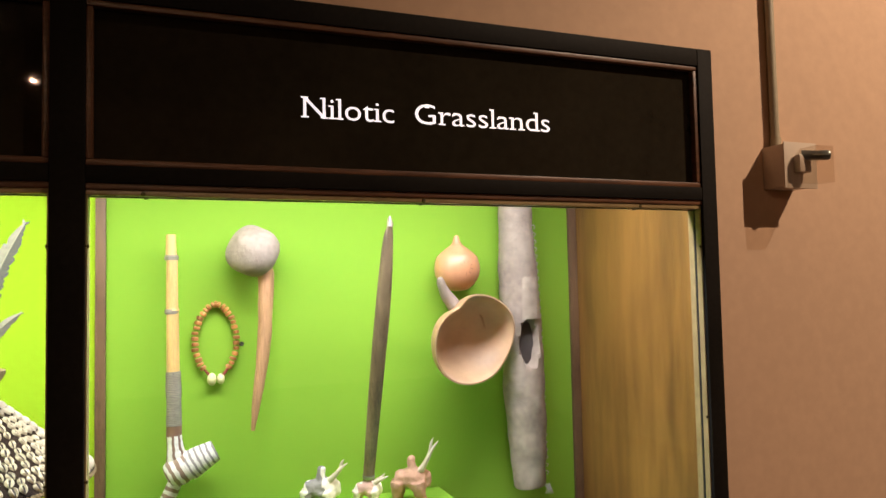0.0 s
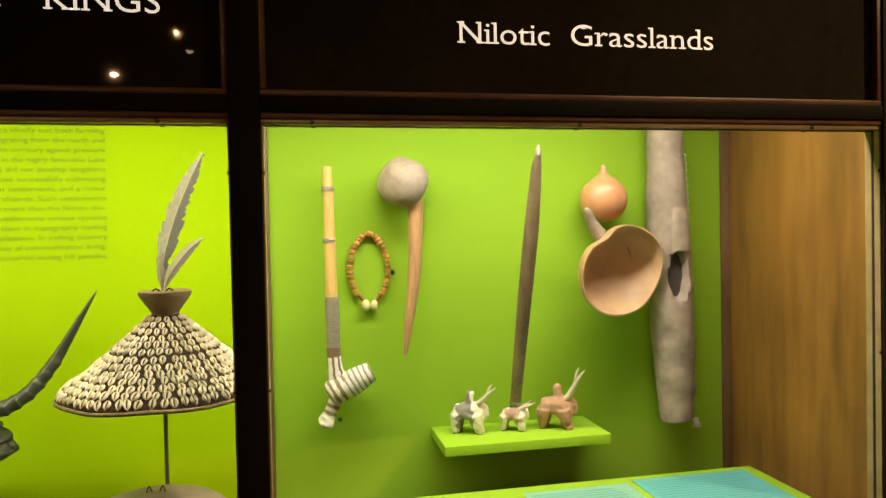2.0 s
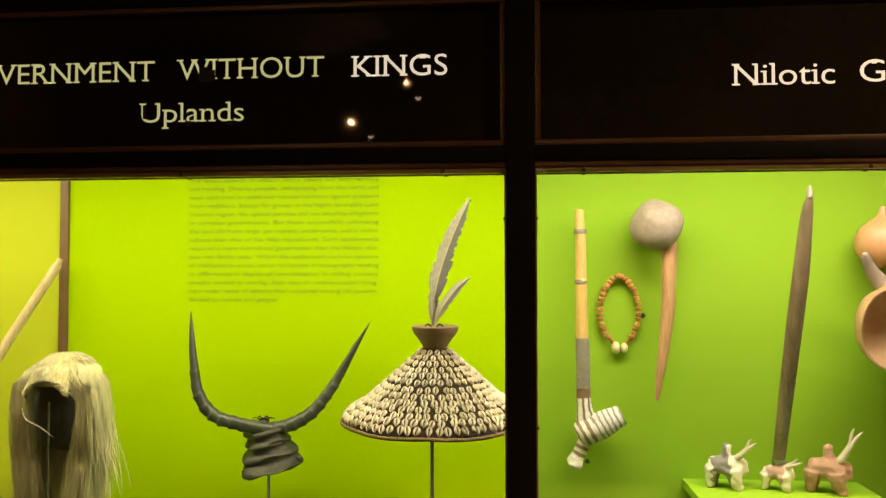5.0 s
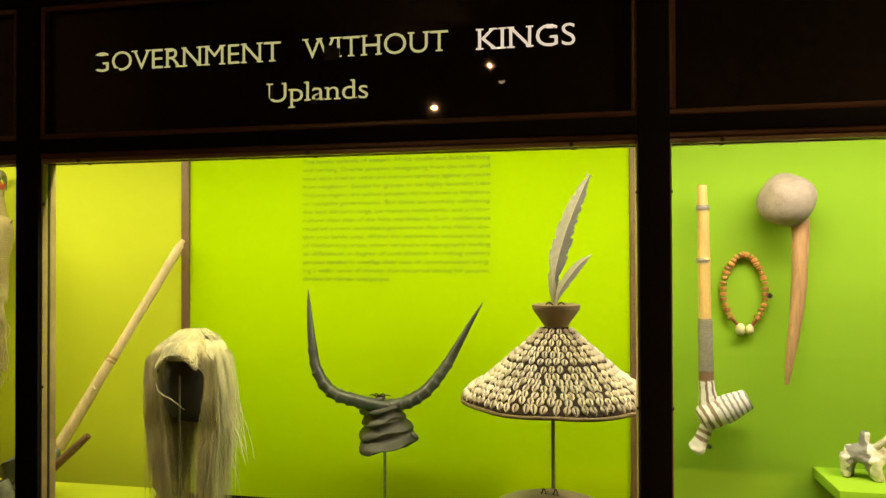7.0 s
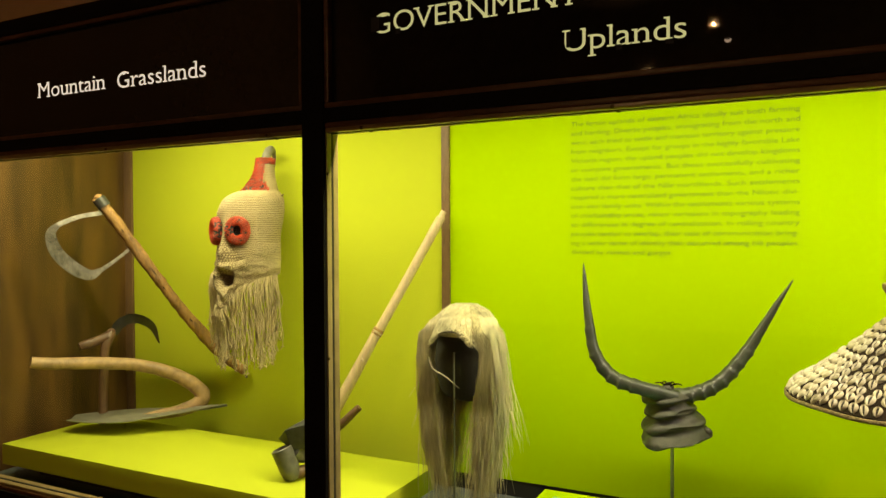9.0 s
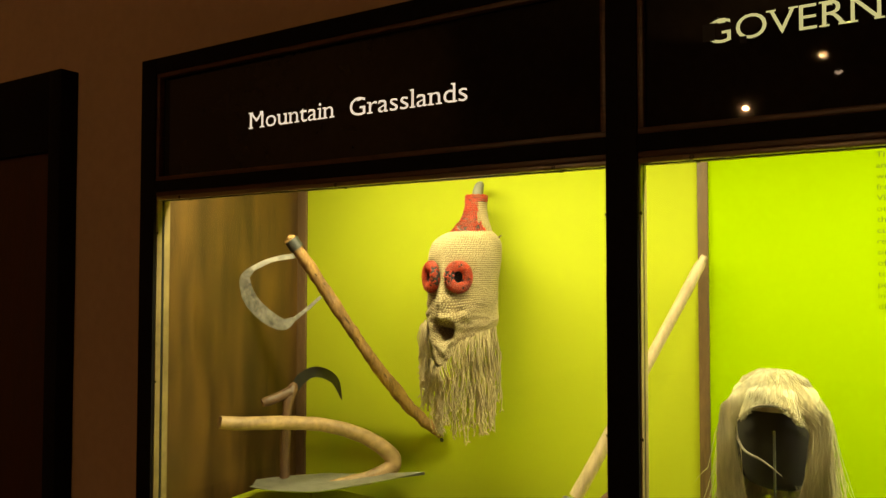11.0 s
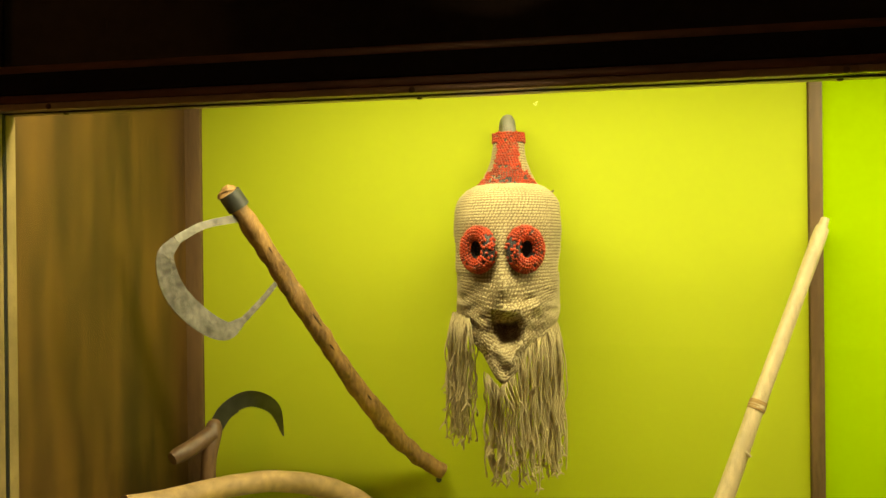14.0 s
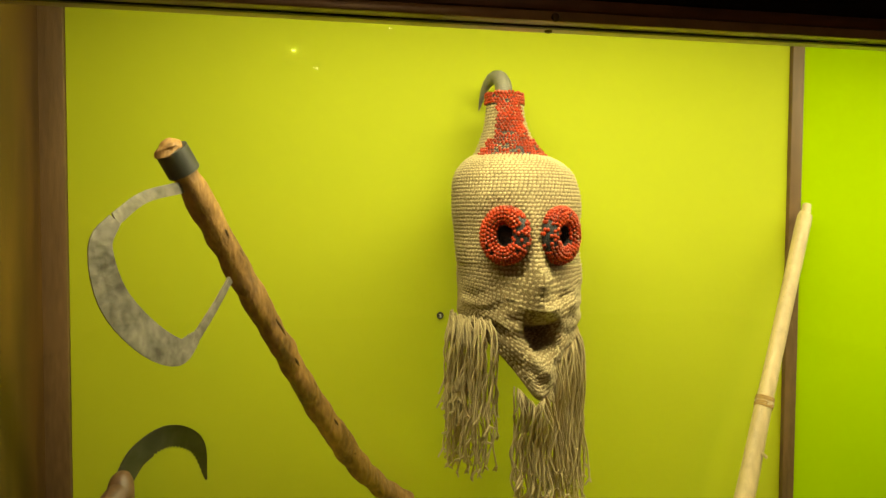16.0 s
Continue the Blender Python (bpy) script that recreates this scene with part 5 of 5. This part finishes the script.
for i in range(24):
    for j in range(16):
        q = i * 17 + j
        resin.faces.new((resin.verts[q], resin.verts[q + 1], resin.verts[q + 18], resin.verts[q + 17]))
part("crest_resin", resin, M_BLACKPATCH, mask, "dark resin under the red seeds")
part("crest_seeds", seeds(spots, 0.0028), M_REDSEED, mask, "red seeds stuck on the neck of the hood")
fringe = bmesh.new()
random.seed(5)


def cord(x, y, z, length, dx, dy):
    wave = [random.uniform(-0.0075, 0.0075) for _ in range(7)]
    pts = []
    for i in range(7):
        u = i / 6
        out = min(1.0, u * 3.0)
        pts.append((x + dx * out + wave[i] * (0.3 + u), y + dy * out - 0.008 * math.sin(math.pi * min(1, u * 2)) + wave[-i - 1] * 0.6 * u, z + 0.006 * math.sin(math.pi * min(1, u * 4)) - length * u ** 1.15, 0.00125))
    tube(pts, 5, 18, fringe)
    e = pts[-1]
    if random.random() < 0.75:
        for _ in range(2):
            tube(((*e[:3], 0.0021), (e[0] + random.uniform(-0.009, 0.009), e[1] + random.uniform(-0.006, 0.006), e[2] - random.uniform(0.0, 0.012), 0.0010)), 4, 2, fringe)


for k in range(120):
    u = random.random()
    a = radians(235 - 76 * u)
    cord(MX + 0.097 * math.cos(a), 1.772 + 0.094 * math.sin(a), 1.418 + 0.010 * random.random(), random.uniform(0.11, 0.225), random.uniform(-0.010, 0.016), random.uniform(-0.014, 0.008))
for k in range(140):
    u = random.random()
    a = radians(-76 + 96 * u)
    cord(MX + 0.085 * math.cos(a), 1.772 + 0.096 * math.sin(a), 1.386 + 0.036 * u, random.uniform(0.16, 0.255), random.uniform(-0.020, 0.012), random.uniform(-0.012, 0.008))
for k in range(54):
    x = MX - 0.010 + random.uniform(-0.020, 0.030)
    cord(x, 1.655 + abs(x - MX) * 0.5, 1.312 + 1.1 * abs(x - MX + 0.006), random.uniform(0.11, 0.165), random.uniform(-0.008, 0.014), random.uniform(0, 0.02))
part("fringe", fringe, M_STRING, mask, "long frayed sisal string fringe", kind="stuff")
part("thorn", tube(((MX + 0.074, 1.83, 1.640, 0.003), (MX + 0.084, 1.83, 1.648, 0.002)), 6, 3), M_DARKWOOD, mask)

# iron-bladed chopper
M_IRON = material("dull_forged_iron", (0.20, 0.18, 0.155), 0.5, metal=0.35, vary=0.5, fine=110, broad=30, bump=0.35, second=(0.10, 0.088, 0.072))
M_CRACK = material("dark_wood_crack", (0.055, 0.028, 0.012), 0.9, bump=0.0)
M_FERRULE = material("dark_iron_ferrule", (0.10, 0.10, 0.095), 0.5, metal=0.6, vary=0.3, bump=0.15)
M_OAK = material("knotty_yellow_wood", (0.34, 0.185, 0.060), 0.55, vary=0.35, fine=70, broad=16, bump=1.0, stretch=(2.2, 2.2, 1), second=(0.15, 0.078, 0.028))
axe = thing("bow_bladed_hoe", (-2.02, 1.92, 1.09), "knotty wooden handle with a bow-shaped iron blade", "tool")
part("handle", tube(((-2.324, 1.634, 1.634, 0.0170), (-2.305, 1.654, 1.594, 0.0172), (-2.262, 1.700, 1.500, 0.0172), (-2.214, 1.745, 1.400, 0.0165), (-2.165, 1.795, 1.300, 0.0165), (-2.115, 1.842, 1.210, 0.0185), (-2.063, 1.885, 1.135, 0.0165), (-2.012, 1.915, 1.094, 0.0150)), 24, 120, wobble=0.22, freq=42), M_OAK, axe)
for u, turn, long in ((0.10, -100, 0.020), (0.17, -70, 0.026), (0.26, -120, 0.018), (0.37, -85, 0.030), (0.46, -110, 0.020), (0.55, -75, 0.024), (0.68, -95, 0.026), (0.80, -110, 0.018)):
    p, q = (Vector(v) for v in ((-2.324, 1.634, 1.634), (-2.063, 1.885, 1.135)))
    c = Vector(glide(((-2.305, 1.654, 1.594), (-2.262, 1.700, 1.500), (-2.214, 1.745, 1.400), (-2.165, 1.795, 1.300), (-2.115, 1.842, 1.210), (-2.063, 1.885, 1.135)), 100)[int(u * 100)])
    d = (q - p).normalized()
    o = (Vector((0.83, -0.55, 0)) * math.sin(radians(-turn)) + Vector((0.5, 0.1, 0.6)) * math.cos(radians(turn))).normalized() * 0.0160
    part("crack", tube(((*(c + o - d * long / 2), 0.0004), (*(c + o), 0.0022), (*(c + o + d * long / 2), 0.0004)), 6, 8), M_CRACK, axe)
part("ferrule", tube(((-2.327, 1.630, 1.641, 0.0193), (-2.315, 1.643, 1.616, 0.0196)), 20, 3), M_FERRULE, axe, "dark iron ferrule")
part("butt", tube(((-2.331, 1.625, 1.651, 0.005), (-2.329, 1.628, 1.646, 0.0125), (-2.326, 1.631, 1.637, 0.0165)), 16, 6, wobble=0.5, freq=140), M_OAK, axe)
BL = ((-2.362, 1.520, 1.560), (-2.372, 1.505, 1.532), (-2.364, 1.518, 1.480), (-2.340, 1.550, 1.436), (-2.314, 1.585, 1.412), (-2.298, 1.612, 1.424))


def strap(pts, name, half):
    """A flat iron bar along pts, its width lying in the blade's plane."""
    p = glide([(*q, w) for q, w in zip(pts, half)], 40)
    nrm = Vector((0.80, -0.58, 0.05)).normalized()
    bm = bmesh.new()
    rings = []
    for k in range(41):
        c = Vector(p[k][:3])
        t = (Vector(p[min(k + 1, 40)][:3]) - Vector(p[max(k - 1, 0)][:3])).normalized()
        w = t.cross(nrm).normalized() * p[k][3]
        n = nrm * 0.0018
        rings.append([bm.verts.new(c + o) for o in (w + n * 0.4, n, -w + n, -w - n, -n, w - n * 0.4)])
    for k in range(40):
        for j in range(6):
            bm.faces.new((rings[k][j], rings[k][(j + 1) % 6], rings[k + 1][(j + 1) % 6], rings[k + 1][j]))
    bm.faces.new(rings[0][::-1])
    bm.faces.new(rings[-1])
    bmesh.ops.recalc_face_normals(bm, faces=bm.faces)
    part(name, bm, M_IRON, axe, "curved dull iron blade" if name == "blade" else "")


strap(BL, "blade", (0.0075, 0.0135, 0.0178, 0.0185, 0.0155, 0.0075))
strap(((-2.316, 1.640, 1.598), (-2.345, 1.575, 1.584), (-2.362, 1.520, 1.560)), "blade_arm", (0.007, 0.0065, 0.007))
strap(((-2.298, 1.612, 1.424), (-2.283, 1.650, 1.452), (-2.268, 1.688, 1.484)), "blade_arm", (0.006, 0.005, 0.0045))

# sickle
M_SICKLEWOOD = material("dark_brown_branch", (0.14, 0.075, 0.038), 0.5, vary=0.3, fine=40, broad=10, bump=0.2, stretch=(3, 3, 1))
M_BLADE = material("dark_steel_blade", (0.10, 0.10, 0.09), 0.42, metal=0.7, vary=0.3, fine=40, bump=0.1)
sickle = thing("hand_sickle", (-2.41, 1.70, 0.926), "hand sickle with a branch handle and a toothed dark blade", "sickle")
part("handle", tube(((-2.410, 1.700, 0.930, 0.014), (-2.410, 1.704, 1.06, 0.0135), (-2.410, 1.712, 1.17, 0.0145), (-2.412, 1.735, 1.212, 0.0165), (-2.412, 1.745, 1.225, 0.008)), 14, 30, wobble=0.12), M_SICKLEWOOD, sickle)
part("grip", tube(((-2.411, 1.722, 1.205, 0.0165), (-2.424, 1.692, 1.194, 0.0150), (-2.440, 1.660, 1.184, 0.0145), (-2.446, 1.648, 1.180, 0.012)), 14, 14, wobble=0.1), M_SICKLEWOOD, sickle)
arc = glide(((-2.413, 1.745, 1.212, 0.014), (-2.395, 1.758, 1.243, 0.016), (-2.362, 1.785, 1.258, 0.0165), (-2.332, 1.825, 1.232, 0.013), (-2.322, 1.850, 1.172, 0.0015)), 60)
bm = bmesh.new()
nrm = Vector((0.62, -0.70, 0.0)).normalized()
rings = []
for k in range(61):
    c = Vector(arc[k][:3])
    t = (Vector(arc[min(k + 1, 60)][:3]) - Vector(arc[max(k - 1, 0)][:3])).normalized()
    w = t.cross(nrm).normalized()
    inner = arc[k][3] * (0.78 if 20 < k < 57 and k % 2 else 1.0)
    rings.append([bm.verts.new(c + o) for o in (-w * arc[k][3] + nrm * 0.0012, w * inner, -w * arc[k][3] - nrm * 0.0012)])
for k in range(60):
    for j in range(3):
        bm.faces.new((rings[k][j], rings[k][(j + 1) % 3], rings[k + 1][(j + 1) % 3], rings[k + 1][j]))
bmesh.ops.recalc_face_normals(bm, faces=bm.faces)
part("blade", bm, M_BLADE, sickle, "toothed crescent blade", smooth=False)

# hoe with a bent branch handle
hoe = thing("bent_handled_hoe", (-2.25, 1.72, 0.926), "hoe with a bent branch handle and broad iron blade", "hoe")
M_BRANCH = material("bleached_branch", (0.42, 0.27, 0.13), 0.5, vary=0.3, fine=30, broad=9, bump=0.25, stretch=(2, 2, 2))
part("handle", tube(((-2.425, 1.474, 1.161, 0.0165), (-2.395, 1.53, 1.150, 0.0175), (-2.348, 1.640, 1.138, 0.0185), (-2.29, 1.74, 1.118, 0.0190), (-2.215, 1.815, 1.082, 0.0205), (-2.155, 1.855, 1.035, 0.0225), (-2.142, 1.855, 0.998, 0.0225), (-2.185, 1.812, 0.972, 0.0190), (-2.235, 1.770, 0.962, 0.0150), (-2.275, 1.735, 0.957, 0.0095)), 20, 80, wobble=0.10, freq=26), M_BRANCH, hoe)
A, B = Vector((-2.445, 1.613, 0.966)), Vector((-2.03, 1.850, 1.000))
along, nrm = (B - A).normalized(), Vector((0, 0, 1))
cross = along.cross(nrm).normalized()
bm = bmesh.new()
rim = []
for k in range(41):
    u = k / 40
    w = 0.088 * (math.sin(math.pi * min(1, u * 1.05 + 0.04)) ** 0.5 if u < 0.45 else max(0.004, 1 - ((u - 0.42) / 0.58) ** 0.9) ** 0.9)
    c = A.lerp(B, u) + Vector((0, 0, -0.010 * math.sin(math.pi * u)))
    dip = Vector((0, 0, -0.006))
    rim.append([bm.verts.new(c + cross * w), bm.verts.new(c + dip), bm.verts.new(c - cross * w), bm.verts.new(c - cross * w * 0.98 - Vector((0, 0, 0.0025))), bm.verts.new(c + dip - Vector((0, 0, 0.003))), bm.verts.new(c + cross * w * 0.98 - Vector((0, 0, 0.0025)))])
for k in range(40):
    for j in range(6):
        bm.faces.new((rim[k][j], rim[k][(j + 1) % 6], rim[k + 1][(j + 1) % 6], rim[k + 1][j]))
bm.faces.new(rim[0][::-1])
bm.faces.new(rim[-1])
bmesh.ops.recalc_face_normals(bm, faces=bm.faces)
part("blade", bm, material("broad_grey_iron", (0.30, 0.285, 0.23), 0.55, metal=0.45, vary=0.25, fine=30, bump=0.12), hoe, "broad leaf-shaped iron blade")
part("rest", tube(((-2.31, 1.70, 0.927, 0.003), (-2.31, 1.70, 0.950, 0.003)), 8, 2), M_CLEAR, hoe)

# cane-stemmed pipe
M_CANE = material("pale_cane", (0.56, 0.43, 0.25), 0.45, vary=0.2, fine=40, broad=8, bump=0.1, stretch=(3, 3, 1))
M_TANCORD = woven("tan_cord", (0.50, 0.30, 0.11), 0.003, 0.05, 0.7)
M_SOOT = material("dark_grey_carved_bowl", (0.13, 0.125, 0.10), 0.42, vary=0.35, fine=50, broad=20, bump=0.25)
cane = thing("cane_stemmed_pipe", (-1.53, 1.6, 0.926), "long pale cane-stemmed pipe with a dark carved bowl", "pipe")
part("stem", tube(((-1.293, 1.900, 1.590, 0.0075), (-1.301, 1.894, 1.570, 0.0085), (-1.3045, 1.892, 1.562, 0.0125), (-1.36, 1.853, 1.44, 0.0125), (-1.436, 1.799, 1.275, 0.0130), (-1.442, 1.794, 1.264, 0.0155), (-1.448, 1.790, 1.252, 0.0135), (-1.50, 1.752, 1.135, 0.0150), (-1.545, 1.722, 1.040, 0.0160)), 16, 60), M_CANE, cane)
part("binding", tube(((-1.438, 1.797, 1.273, 0.0150), (-1.445, 1.792, 1.258, 0.0150)), 16, 2), M_TANCORD, cane, "tan cord binding")
part("twig", tube(((-1.473, 1.762, 1.20, 0.003), (-1.462, 1.755, 1.188, 0.0025)), 6, 3), M_CANE, cane)
part("branch", tube(((-1.440, 1.700, 1.082, 0.0095), (-1.485, 1.68, 1.035, 0.0110), (-1.545, 1.655, 0.975, 0.0110)), 12, 10, wobble=0.08), M_SICKLEWOOD, cane)
part("body", lump(tube(((-1.555, 1.715, 1.030, 0.020), (-1.552, 1.66, 0.990, 0.026), (-1.545, 1.59, 0.985, 0.030), (-1.540, 1.55, 1.0, 0.020)), 18, 20), 0.006, 60), M_SOOT, cane)
part("cup", lathe(((0.0, 0.0), (0.012, 0.001), (0.021, 0.010), (0.0245, 0.030), (0.0255, 0.060), (0.0265, 0.082), (0.0235, 0.084), (0.0200, 0.075), (0.016, 0.035), (0.0, 0.025)), pose(-1.530, 1.545, 0.927, 8, -20, 0), 28), M_SOOT, cane, "slanting dark clay pipe bowl")
part("bowl_arm", tube(((-1.528, 1.552, 0.942, 0.015), (-1.505, 1.590, 0.952, 0.014), (-1.500, 1.640, 0.985, 0.013)), 14, 12, wobble=0.08), M_SICKLEWOOD, cane)
wedge = bmesh.new()
for x, y, z in ((-1.578, 1.545, 1.022), (-1.545, 1.530, 1.052), (-1.500, 1.548, 1.066), (-1.495, 1.560, 1.006), (-1.535, 1.545, 1.000), (-1.560, 1.600, 1.028), (-1.520, 1.595, 1.074), (-1.490, 1.600, 1.010)):
    wedge.verts.new((x, y, z))
bmesh.ops.convex_hull(wedge, input=wedge.verts)
bmesh.ops.bevel(wedge, geom=list(wedge.edges), offset=0.0012, segments=1, affect="EDGES")
part("metal_cap", wedge, M_FERRULE, cane, "angular folded grey metal cap", smooth=False)
